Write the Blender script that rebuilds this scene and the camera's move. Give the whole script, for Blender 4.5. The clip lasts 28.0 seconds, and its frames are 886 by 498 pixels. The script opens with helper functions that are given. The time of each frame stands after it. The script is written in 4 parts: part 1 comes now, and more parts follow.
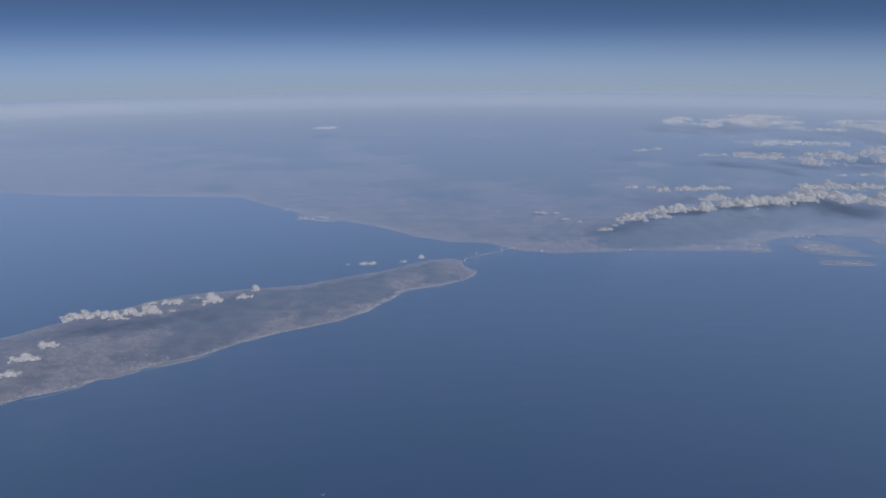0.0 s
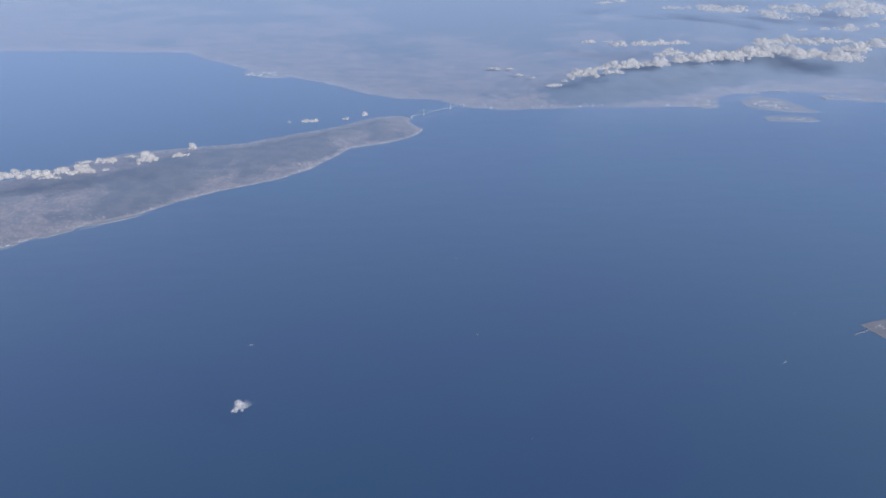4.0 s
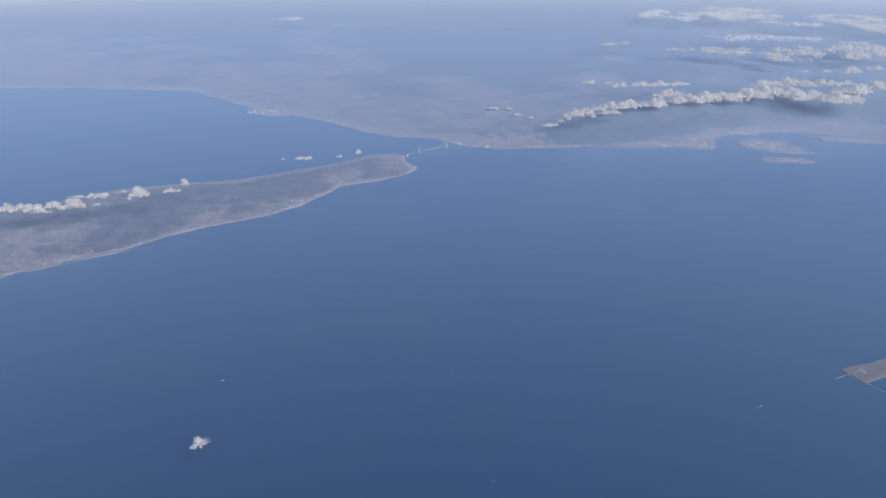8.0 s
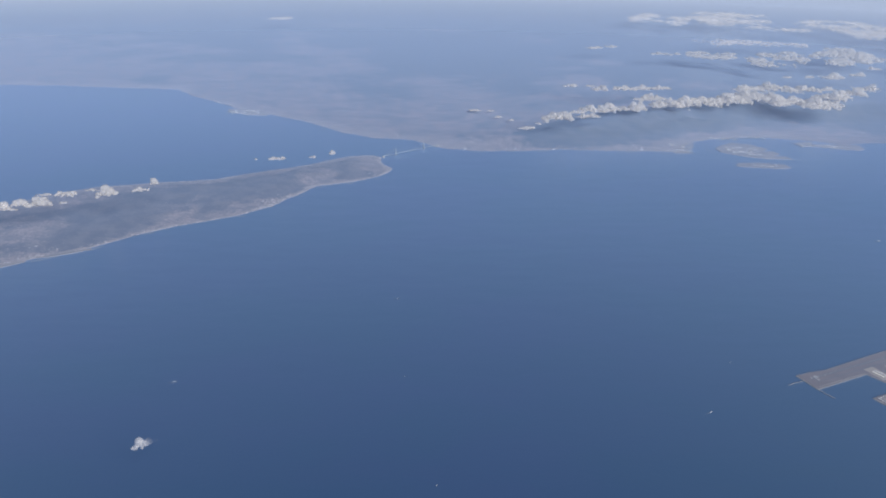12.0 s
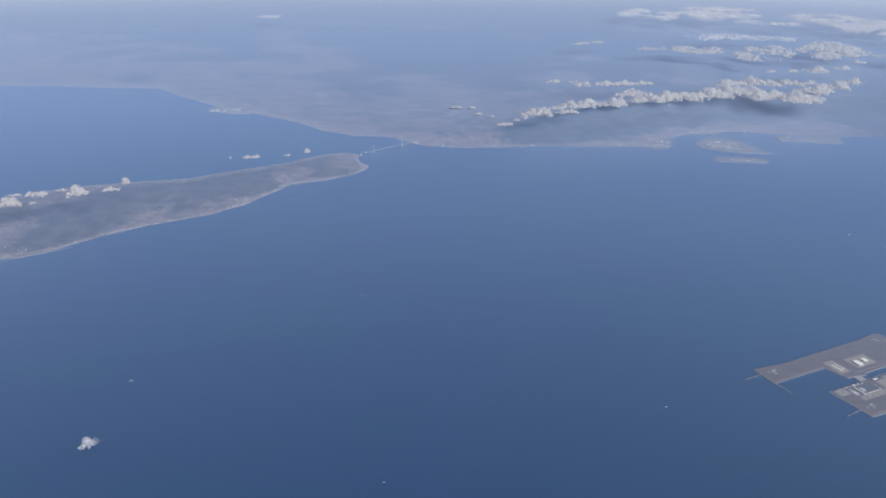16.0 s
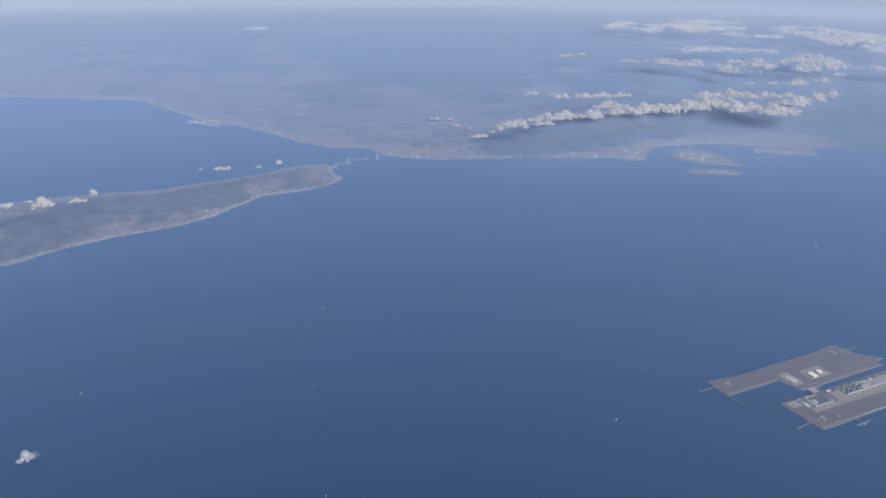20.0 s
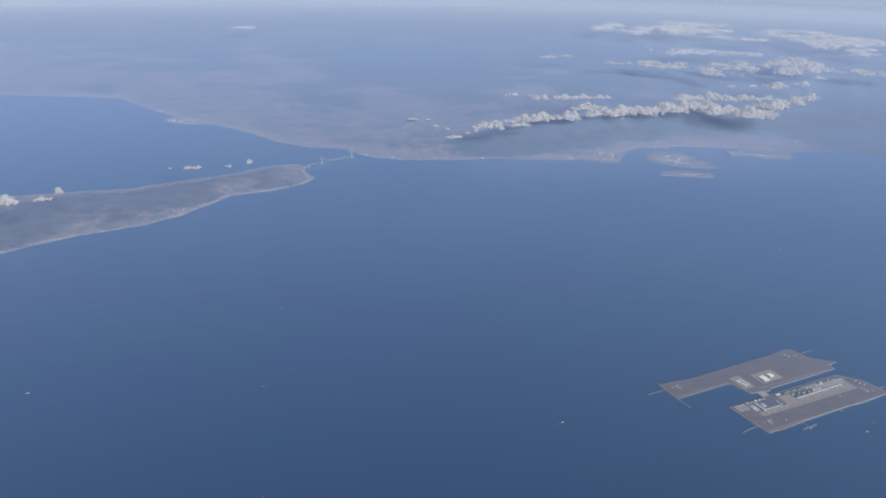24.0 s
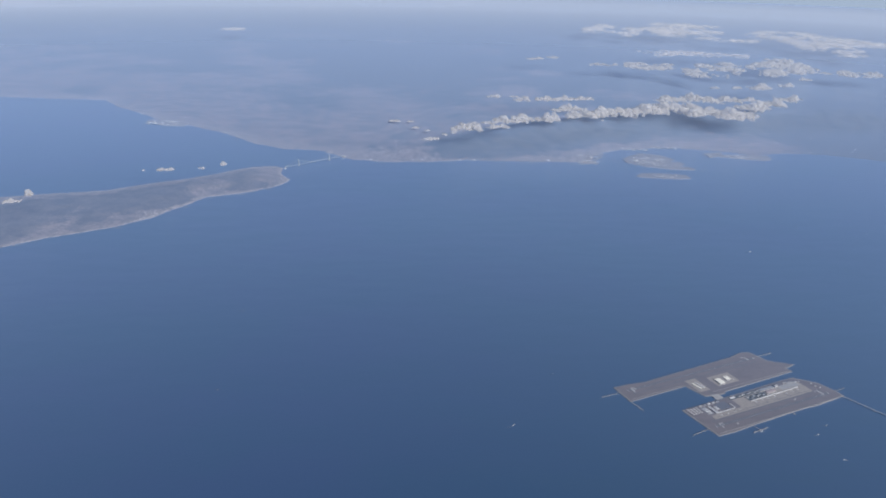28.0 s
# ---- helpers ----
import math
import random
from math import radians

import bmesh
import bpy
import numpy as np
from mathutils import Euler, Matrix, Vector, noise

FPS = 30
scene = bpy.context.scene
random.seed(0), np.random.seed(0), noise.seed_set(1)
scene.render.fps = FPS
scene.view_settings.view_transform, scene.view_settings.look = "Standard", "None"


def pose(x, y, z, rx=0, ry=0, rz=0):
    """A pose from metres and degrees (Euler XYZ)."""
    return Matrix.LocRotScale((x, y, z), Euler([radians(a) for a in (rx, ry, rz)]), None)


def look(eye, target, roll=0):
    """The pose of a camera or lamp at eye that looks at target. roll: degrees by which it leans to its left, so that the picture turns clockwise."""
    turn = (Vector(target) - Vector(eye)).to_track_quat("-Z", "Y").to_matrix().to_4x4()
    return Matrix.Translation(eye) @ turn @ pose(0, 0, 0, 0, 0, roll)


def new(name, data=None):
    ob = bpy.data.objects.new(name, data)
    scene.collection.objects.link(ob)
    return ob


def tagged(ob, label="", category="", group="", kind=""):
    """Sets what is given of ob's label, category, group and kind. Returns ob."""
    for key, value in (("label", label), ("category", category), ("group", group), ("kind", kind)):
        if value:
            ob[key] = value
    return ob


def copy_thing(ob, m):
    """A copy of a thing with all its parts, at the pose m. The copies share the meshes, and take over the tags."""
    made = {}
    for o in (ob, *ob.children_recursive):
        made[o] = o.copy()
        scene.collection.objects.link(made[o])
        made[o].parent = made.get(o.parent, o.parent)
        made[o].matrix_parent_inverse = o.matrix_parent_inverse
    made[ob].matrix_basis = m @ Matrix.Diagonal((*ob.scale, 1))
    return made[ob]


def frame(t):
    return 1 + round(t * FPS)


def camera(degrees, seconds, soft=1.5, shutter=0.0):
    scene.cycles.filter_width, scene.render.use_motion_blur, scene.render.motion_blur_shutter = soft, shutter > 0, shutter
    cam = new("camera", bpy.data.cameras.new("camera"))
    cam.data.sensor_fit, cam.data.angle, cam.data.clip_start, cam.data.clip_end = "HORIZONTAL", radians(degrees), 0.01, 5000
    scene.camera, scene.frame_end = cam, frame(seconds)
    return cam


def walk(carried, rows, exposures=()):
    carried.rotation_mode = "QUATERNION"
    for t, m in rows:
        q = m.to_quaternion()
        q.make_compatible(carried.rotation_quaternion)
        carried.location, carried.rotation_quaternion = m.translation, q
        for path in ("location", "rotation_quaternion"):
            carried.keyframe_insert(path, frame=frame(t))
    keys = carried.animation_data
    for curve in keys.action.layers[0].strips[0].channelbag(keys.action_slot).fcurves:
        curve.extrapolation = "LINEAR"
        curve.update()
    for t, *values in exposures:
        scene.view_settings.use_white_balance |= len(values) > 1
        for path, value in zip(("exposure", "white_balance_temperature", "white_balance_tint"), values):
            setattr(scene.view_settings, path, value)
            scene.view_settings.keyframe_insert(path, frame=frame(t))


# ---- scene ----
# A bay seen from a high-flying aircraft. The place is built at 1:32, so that the horizon lies within the lens's reach.
cam = camera(60.3, 28.0, 1.9)
EXPOSURES = [(0.0, 0.23), (1.0, 0.22), (1.5, 0.34), (3.0, 0.63), (4.0, 0.77), (8.0, 0.71), (28.0, 0.65)]
PATH = [
    (0, (1.154, 0.555, 280.463), (1.129, 2.488, 279.948), -0.4),
    (0.5, (5.197, 0.492, 280.383), (5.185, 2.422, 279.859), -0.0),
    (1, (9.393, 0.674, 280.242), (9.401, 2.598, 279.696), 0.5),
    (1.5, (12.787, -0.164, 280.039), (12.779, 1.751, 279.461), 0.7),
    (2, (17.096, -1.216, 279.621), (17.058, 0.669, 278.955), -0.2),
    (2.5, (22.532, -2.076, 279.057), (22.502, -0.202, 278.358), -0.4),
    (3, (28.396, -2.658, 278.574), (28.44, -0.809, 277.814), -0.3),
    (3.5, (32.368, -2.85, 278.438), (32.414, -1.044, 277.58), -0.7),
    (4, (35.443, -2.612, 278.405), (35.486, -0.806, 277.547), 0.0),
    (4.5, (38.714, -2.441, 278.346), (38.74, -0.616, 277.528), -0.0),
    (6.5, (53.431, -1.965, 278.458), (53.45, -0.131, 277.661), 0.4),
    (7, (56.52, -1.687, 278.214), (56.534, 0.151, 277.426), 0.6),
    (7.5, (60.05, -1.795, 278.025), (60.048, 0.048, 277.248), 0.8),
    (8, (64.431, -2.135, 278.127), (64.433, -0.288, 277.359), 0.1),
    (8.5, (68.219, -1.981, 278.429), (68.229, -0.132, 277.667), 0.0),
    (9, (71.65, -1.745, 278.464), (71.661, 0.105, 277.703), 0.1),
    (9.5, (75.327, -1.699, 278.479), (75.339, 0.15, 277.717), 0.3),
    (10, (78.673, -1.47, 278.533), (78.685, 0.378, 277.771), 0.4),
    (10.5, (82.061, -1.283, 278.525), (82.067, 0.567, 277.766), 0.4),
    (11, (85.722, -1.299, 278.561), (85.728, 0.551, 277.802), 0.5),
    (11.5, (89.14, -1.499, 278.666), (89.15, 0.35, 277.904), 0.8),
    (12, (92.702, -1.124, 279.067), (92.713, 0.724, 278.302), 0.8),
    (12.5, (95.737, -1.314, 279.242), (95.75, 0.533, 278.476), 0.6),
    (14.5, (111.14, -1.126, 279.4), (111.151, 0.719, 278.629), 1.0),
    (15, (114.978, -1.02, 279.301), (114.988, 0.826, 278.529), 1.2),
    (15.5, (118.84, -0.995, 279.141), (118.851, 0.85, 278.369), 1.1),
    (16, (122.828, -1.135, 279.141), (122.837, 0.71, 278.369), 0.3),
    (16.5, (126.39, -1.023, 279.372), (126.4, 0.832, 278.623), 0.2),
    (17, (129.614, -1.29, 279.376), (129.625, 0.568, 278.635), 0.2),
    (17.5, (133.325, -1.352, 279.428), (133.337, 0.507, 278.689), -0.3),
    (18, (137.519, -1.128, 279.492), (137.531, 0.73, 278.752), -0.3),
    (18.5, (141.226, -0.915, 279.334), (141.239, 0.943, 278.595), -0.2),
    (19, (145.018, -0.64, 279.264), (145.032, 1.217, 278.521), -0.2),
    (19.5, (148.495, -0.637, 279.224), (148.512, 1.22, 278.48), 0.4),
    (20, (152.226, -0.46, 279.481), (152.245, 1.396, 278.736), 0.4),
    (20.5, (156.617, -0.362, 279.65), (156.636, 1.494, 278.906), 0.4),
    (21, (160.909, -0.014, 279.505), (160.928, 1.843, 278.762), 0.5),
    (21.5, (164.692, 0.065, 279.489), (164.713, 1.921, 278.743), 0.6),
    (23.5, (179.451, 0.392, 279.985), (179.478, 2.247, 279.239), 0.9),
    (24, (183.088, 0.775, 279.953), (183.117, 2.631, 279.209), 0.9),
    (24.5, (187.103, 0.587, 280.338), (187.132, 2.444, 279.595), 0.9),
    (25, (190.926, 0.523, 280.785), (190.955, 2.38, 280.042), 1.0),
    (25.5, (194.893, 1.081, 280.142), (194.923, 2.938, 279.402), 0.9),
    (26, (198.996, 1.27, 280.398), (199.026, 3.127, 279.657), 1.0),
    (26.5, (203.023, 1.537, 280.456), (203.052, 3.394, 279.715), 0.9),
    (27, (206.589, 1.325, 280.643), (206.62, 3.182, 279.902), 0.9),
    (27.5, (210.556, 1.49, 280.771), (210.585, 3.347, 280.03), 0.9),
    (28, (214.19, 1.424, 281.134), (214.219, 3.281, 280.393), 0.9),
]
walk(cam, [(t, look(eye, target, roll)) for t, eye, target, roll in PATH], EXPOSURES)

# ---- world and sun ----
SUN_AZ, SUN_EL = radians(147), radians(34)  # clockwise from +y, above the horizon
world = bpy.data.worlds.new("world")
scene.world = world
world.use_nodes = True
wn, wl = world.node_tree.nodes, world.node_tree.links
sky = wn.new("ShaderNodeTexSky")
sky.sky_type = "NISHITA"
sky.sun_disc = False
sky.sun_elevation, sky.sun_rotation = SUN_EL, SUN_AZ
sky.altitude, sky.air_density, sky.dust_density, sky.ozone_density = 4000, 1.0, 0.8, 4.0
# seen from on high the sky reaches down past eye level to the sea's edge
coord, dip = wn.new("ShaderNodeTexCoord"), wn.new("ShaderNodeVectorMath")
dip.operation = "ADD"
dip.inputs[1].default_value = (0, 0, 0.26)
# and pales only in the thin low air, so the gradient is steep
steep = wn.new("ShaderNodeVectorMath")
steep.operation = "MULTIPLY"
steep.inputs[1].default_value = (1, 1, 3.8)
wl.new(coord.outputs["Generated"], steep.inputs[0])
wl.new(steep.outputs[0], dip.inputs[0])
wl.new(dip.outputs[0], sky.inputs[0])
# grey haze all round the horizon, thinning out upward
updown, thinning, haze = wn.new("ShaderNodeSeparateXYZ"), wn.new("ShaderNodeMapRange"), wn.new("ShaderNodeMix")
thinning.interpolation_type = "SMOOTHSTEP"
for key, value in (("From Min", -0.060), ("From Max", 0.034), ("To Min", 1.0), ("To Max", 0.0)):
    thinning.inputs[key].default_value = value
haze.data_type = "RGBA"
haze.inputs[7].default_value = (2.85, 3.6, 4.8, 1)
wl.new(coord.outputs["Generated"], updown.inputs[0])
wl.new(updown.outputs["Z"], thinning.inputs["Value"])
wl.new(thinning.outputs[0], haze.inputs[0])
wl.new(sky.outputs[0], haze.inputs[6])
wl.new(haze.outputs[2], wn["Background"].inputs[0])
wn["Background"].inputs[1].default_value = 0.08

sun = new("sun", bpy.data.lights.new("sun", "SUN"))
sun.data.energy, sun.data.angle, sun.data.color = 2.36, radians(38.0), (1.0, 0.95, 0.90)
toward = Vector((math.sin(SUN_AZ) * math.cos(SUN_EL), math.cos(SUN_AZ) * math.cos(SUN_EL), math.sin(SUN_EL)))
sun.matrix_world = look((0, 0, 900), Vector((0, 0, 900)) - toward)


# ---- materials ----
class Mat:
    """A node material with short calls for its nodes."""

    def __init__(self, name, rough=0.8, base=(0.5, 0.5, 0.5), metal=0.0, spec=0.3):
        self.m = bpy.data.materials.new(name)
        self.m.use_nodes = True
        self.n, self.l = self.m.node_tree.nodes, self.m.node_tree.links
        self.b = self.n["Principled BSDF"]
        self.set("Base Color", base)
        self.set("Roughness", rough)
        self.set("Metallic", metal)
        self.set("Specular IOR Level", spec)
        self.pos = self.n.new("ShaderNodeNewGeometry").outputs["Position"]

    def set(self, key, v):
        s = self.b.inputs[key]
        if isinstance(v, bpy.types.NodeSocket):
            self.l.new(v, s)
        else:
            s.default_value = (*v, 1.0) if isinstance(v, tuple) and len(v) == 3 and s.type == "RGBA" else v
        return self

    def put(self, socket, v):
        if isinstance(v, bpy.types.NodeSocket):
            self.l.new(v, socket)
        elif isinstance(v, tuple) and socket.type == "RGBA" and len(v) == 3:
            socket.default_value = (*v, 1.0)
        else:
            socket.default_value = v

    def noise(self, scale, detail=4, rough=0.55, vec=None, stretch=None):
        v = self.pos if vec is None else vec
        if stretch:
            mp = self.n.new("ShaderNodeMapping")
            mp.inputs["Scale"].default_value = stretch[:3]
            if len(stretch) > 3:
                mp.inputs["Rotation"].default_value = (0, 0, stretch[3])
            self.l.new(v, mp.inputs[0])
            v = mp.outputs[0]
        t = self.n.new("ShaderNodeTexNoise")
        t.inputs["Scale"].default_value, t.inputs["Detail"].default_value, t.inputs["Roughness"].default_value = scale, detail, rough
        self.l.new(v, t.inputs["Vector"])
        return t.outputs["Fac"]

    def cells(self, scale, out="Color", stretch=None):
        v = self.pos
        if stretch:
            mp = self.n.new("ShaderNodeMapping")
            mp.inputs["Scale"].default_value = stretch[:3]
            if len(stretch) > 3:
                mp.inputs["Rotation"].default_value = (0, 0, stretch[3])
            self.l.new(v, mp.inputs[0])
            v = mp.outputs[0]
        t = self.n.new("ShaderNodeTexVoronoi")
        t.inputs["Scale"].default_value = scale
        self.l.new(v, t.inputs["Vector"])
        return t.outputs[out]

    def height(self):
        s = self.n.new("ShaderNodeSeparateXYZ")
        self.l.new(self.pos, s.inputs[0])
        return s.outputs["Z"]

    def grade(self, v, lo, hi, a=0.0, b=1.0):
        t = self.n.new("ShaderNodeMapRange")
        t.interpolation_type = "SMOOTHSTEP"
        self.put(t.inputs["Value"], v)
        for k, x in zip(("From Min", "From Max", "To Min", "To Max"), (lo, hi, a, b)):
            t.inputs[k].default_value = x
        return t.outputs[0]

    def math(self, op, a, b=0.0):
        t = self.n.new("ShaderNodeMath")
        t.operation = op
        self.put(t.inputs[0], a)
        self.put(t.inputs[1], b)
        return t.outputs[0]

    def mix(self, fac, a, b):
        t = self.n.new("ShaderNodeMix")
        t.data_type = "RGBA"
        self.put(t.inputs[0], fac)
        self.put(t.inputs[6], a)
        self.put(t.inputs[7], b)
        return t.outputs[2]

    def ramp(self, fac, *stops):
        t = self.n.new("ShaderNodeValToRGB")
        self.put(t.inputs[0], fac)
        e = t.color_ramp.elements
        while len(e) < len(stops):
            e.new(0.5)
        for el, (p, c) in zip(e, stops):
            el.position, el.color = p, (*c, 1.0)
        return t.outputs[0]

    def bump(self, h, strength=0.3, distance=0.5):
        t = self.n.new("ShaderNodeBump")
        t.inputs["Strength"].default_value, t.inputs["Distance"].default_value = strength, distance
        self.l.new(h, t.inputs["Height"])
        self.l.new(t.outputs[0], self.b.inputs["Normal"])
        return self

    def haze_sheen(self, weight, rough, tint):
        """Distance haze imitated on the surface: a tinted level sheen and coat, stronger at a slant."""
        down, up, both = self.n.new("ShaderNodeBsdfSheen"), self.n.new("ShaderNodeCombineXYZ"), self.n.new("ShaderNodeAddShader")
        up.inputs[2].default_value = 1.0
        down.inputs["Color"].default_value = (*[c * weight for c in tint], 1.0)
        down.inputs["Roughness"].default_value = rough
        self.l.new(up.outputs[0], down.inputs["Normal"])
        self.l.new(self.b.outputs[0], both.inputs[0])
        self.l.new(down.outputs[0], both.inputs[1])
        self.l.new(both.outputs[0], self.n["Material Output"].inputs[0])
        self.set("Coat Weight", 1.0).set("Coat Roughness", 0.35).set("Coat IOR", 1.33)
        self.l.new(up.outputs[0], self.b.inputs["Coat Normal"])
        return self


# blue tint and spread of the haze painted onto every sea, land and building surface
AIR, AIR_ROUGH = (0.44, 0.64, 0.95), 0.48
HAZE_Z = 72.0

sea_mat = Mat("sea_water", 0.42, spec=0.5)
wind = sea_mat.noise(0.004, 5, 0.6, stretch=(1.0, 2.6, 1.0, 0.5))
drift = sea_mat.noise(0.02, 4, 0.6, stretch=(1.0, 3.0, 1.0, -0.2))
silt = sea_mat.grade(sea_mat.noise(0.0065, 3, 0.5, stretch=(1.0, 1.6, 1.0, 0.9)), 0.35, 0.65)
place = sea_mat.n.new("ShaderNodeSeparateXYZ")
sea_mat.l.new(sea_mat.pos, place.inputs[0])
shallow = sea_mat.math("MULTIPLY", sea_mat.grade(place.outputs["X"], 80, 420), sea_mat.grade(place.outputs["Y"], 300, 900, 0.8, 0.25))
shallow = sea_mat.math("MULTIPLY", shallow, sea_mat.grade(drift, 0.3, 0.7, 0.75, 1.0))
deep = sea_mat.mix(silt, sea_mat.mix(wind, (0.0120, 0.045, 0.138), (0.016, 0.052, 0.150)), (0.010, 0.052, 0.136))
sea_mat.set("Base Color", sea_mat.mix(shallow, deep, (0.0130, 0.057, 0.120)))
sea_mat.set("Roughness", sea_mat.grade(drift, 0.3, 0.7, 0.38, 0.46))
sea_mat.bump(sea_mat.noise(0.35, 3, 0.6), 0.12, 1.0)
sea_mat.haze_sheen(1.0, AIR_ROUGH, AIR)


def land_mat(name, low, low2, forest, forest2, roofs=0.5, grain=1.0, strand=0.8, clearings=0.5):
    """Woods, patchwork fields and towns; the mesh's "fields" and "urban" values say how much of each lies where."""
    m = Mat(name, 0.9, spec=0.1)
    z = m.height()
    field_share, urban_share = m.n.new("ShaderNodeAttribute"), m.n.new("ShaderNodeAttribute")
    field_share.attribute_name, urban_share.attribute_name = "fields", "urban"
    mid, fine = m.noise(0.06, 5, 0.65), m.noise(0.30, 5, 0.7)
    woods = m.mix(m.grade(mid, 0.36, 0.64), forest, forest2)
    woods = m.mix(m.grade(fine, 0.54, 0.70, 0.0, clearings), woods, low)
    hue = m.n.new("ShaderNodeSeparateColor")
    m.l.new(m.cells(0.20 * grain, "Color", (1.0, 1.0, 0.02, 0.6)), hue.inputs[0])
    plots = m.n.new("ShaderNodeSeparateColor")
    m.l.new(m.cells(0.55 * grain, "Color", (1.0, 1.0, 0.02, 0.25)), plots.inputs[0])
    patchwork = m.mix(m.grade(hue.outputs[0], 0.2, 0.9), tuple(0.45 * a + 0.55 * b for a, b in zip(low, forest2)), low)
    patchwork = m.mix(m.grade(plots.outputs[1], 0.50, 0.95, 0.0, 0.6), patchwork, low2)
    patchwork = m.mix(m.grade(m.noise(0.035 * grain, 4, 0.6, stretch=(1.0, 1.8, 1.0, 0.3)), 0.50, 0.60, 0.0, 0.7), patchwork, forest2)
    patchwork = m.mix(m.grade(m.noise(0.12 * grain, 4, 0.6), 0.52, 0.62, 0.0, 0.8), patchwork, forest2)
    blocks = m.n.new("ShaderNodeSeparateColor")
    m.l.new(m.cells(1.1, "Color", (1.0, 1.0, 0.02, 0.35)), blocks.inputs[0])
    built = m.mix(m.grade(blocks.outputs[0], 0.1, 0.9), tuple(0.38 * a for a in low), low2)
    built = m.mix(m.grade(blocks.outputs[1], 0.80, 0.93, 0.0, roofs), built, (0.62, 0.57, 0.54))
    built = m.mix(m.grade(m.noise(0.16, 4, 0.6), 0.52, 0.62, 0.0, 0.75), built, forest2)
    wobble = m.math("ADD", m.math("MULTIPLY", m.math("SUBTRACT", mid, 0.5), 0.7), m.math("MULTIPLY", m.math("SUBTRACT", fine, 0.5), 0.55))
    col = m.mix(m.grade(m.math("ADD", field_share.outputs["Fac"], wobble), 0.38, 0.62), woods, patchwork)
    col = m.mix(m.grade(m.math("ADD", urban_share.outputs["Fac"], wobble), 0.38, 0.60), col, built)
    shore = m.math("ADD", z, m.math("MULTIPLY", m.math("SUBTRACT", mid, 0.5), 0.8))
    col = m.mix(m.math("MULTIPLY", m.grade(shore, 0.12, 0.42, strand, 0.0), m.grade(m.noise(0.07, 4, 0.65), 0.40, 0.60, 0.15, 1.0)), col, (0.40, 0.36, 0.33))
    m.set("Base Color", col)
    m.bump(m.noise(0.5, 4, 0.7), 0.35, 0.6)
    return m.haze_sheen(1.0, AIR_ROUGH, AIR).m


island_mat = land_mat("island_land", (0.205, 0.160, 0.154), (0.32, 0.258, 0.24), (0.054, 0.049, 0.064), (0.100, 0.087, 0.096), 0.9)
main_mat = land_mat("mainland_land", (0.172, 0.124, 0.120), (0.255, 0.192, 0.180), (0.016, 0.022, 0.040), (0.056, 0.056, 0.071), 0.8, 0.4, 0.25, 0.25)
fill_mat = land_mat("reclaimed_land", (0.24, 0.195, 0.18), (0.33, 0.275, 0.25), (0.13, 0.11, 0.105), (0.20, 0.17, 0.155), 0.5)


def paint(name, base, rough=0.7, scale=0.8, vary=0.12, metal=0.0, sheen=0.8):
    m = Mat(name, rough, base, metal)
    info = m.n.new("ShaderNodeObjectInfo").outputs["Random"]
    dark = tuple(c * (1 - vary * 1.8) for c in base)
    worn = m.mix(m.grade(m.noise(scale, 4, 0.65), 0.35, 0.7), base, dark)
    m.set("Base Color", m.mix(m.math("MULTIPLY", info, vary * 2), worn, dark))
    m.bump(m.noise(scale * 4, 3, 0.6), 0.15, 0.1)
    return m.haze_sheen(1.0, AIR_ROUGH, AIR).m


white_roof = paint("white_roof", (0.82, 0.81, 0.78), 0.35)
# white roofing with a warm sun glint put into its base colour
glint_white_roof = paint("glint_white_roof", (0.97, 0.93, 0.78), 0.3, vary=0.02)
pale_roof = paint("pale_roof", (0.55, 0.54, 0.52), 0.5)
grey_roof = paint("grey_roof", (0.30, 0.31, 0.33), 0.6)
dark_roof = paint("dark_roof", (0.12, 0.13, 0.15), 0.6)
town_roof = paint("town_roof", (0.40, 0.32, 0.30), 0.7)
tile_roof = paint("tile_roof", (0.22, 0.165, 0.16), 0.8)
concrete = paint("concrete", (0.38, 0.36, 0.33), 0.85, 0.5)
apron_mat = paint("apron_concrete", (0.33, 0.285, 0.235), 0.85, 0.35)
asphalt = paint("asphalt", (0.125, 0.12, 0.122), 0.9, 0.4)
paint_white = paint("marking_white", (0.72, 0.71, 0.68), 0.7, 1.5)
verge_mat = paint("planted_verge", (0.075, 0.078, 0.068), 0.95, 0.6, 0.2)
stone = paint("rubble_stone", (0.31, 0.285, 0.26), 0.95, 2.0, 0.25)
steel = paint("pale_green_steel", (0.52, 0.57, 0.55), 0.5, 0.6)
navy_panel = paint("navy_panel", (0.125, 0.125, 0.140), 0.6, 1.0)
hull_dark = paint("dark_hull", (0.09, 0.08, 0.09), 0.5, 1.0)

airfield = Mat("airfield_grass", 0.95, spec=0.1)
dry, patch = airfield.noise(0.05, 4, 0.6, stretch=(1, 3, 1, -0.415)), airfield.noise(0.5, 5, 0.7)
airfield.set("Base Color", airfield.mix(patch, airfield.mix(airfield.grade(dry, 0.3, 0.7), (0.088, 0.070, 0.072), (0.145, 0.116, 0.112)), (0.19, 0.158, 0.15)))
airfield.bump(patch, 0.3, 0.3).haze_sheen(1.0, AIR_ROUGH, AIR)

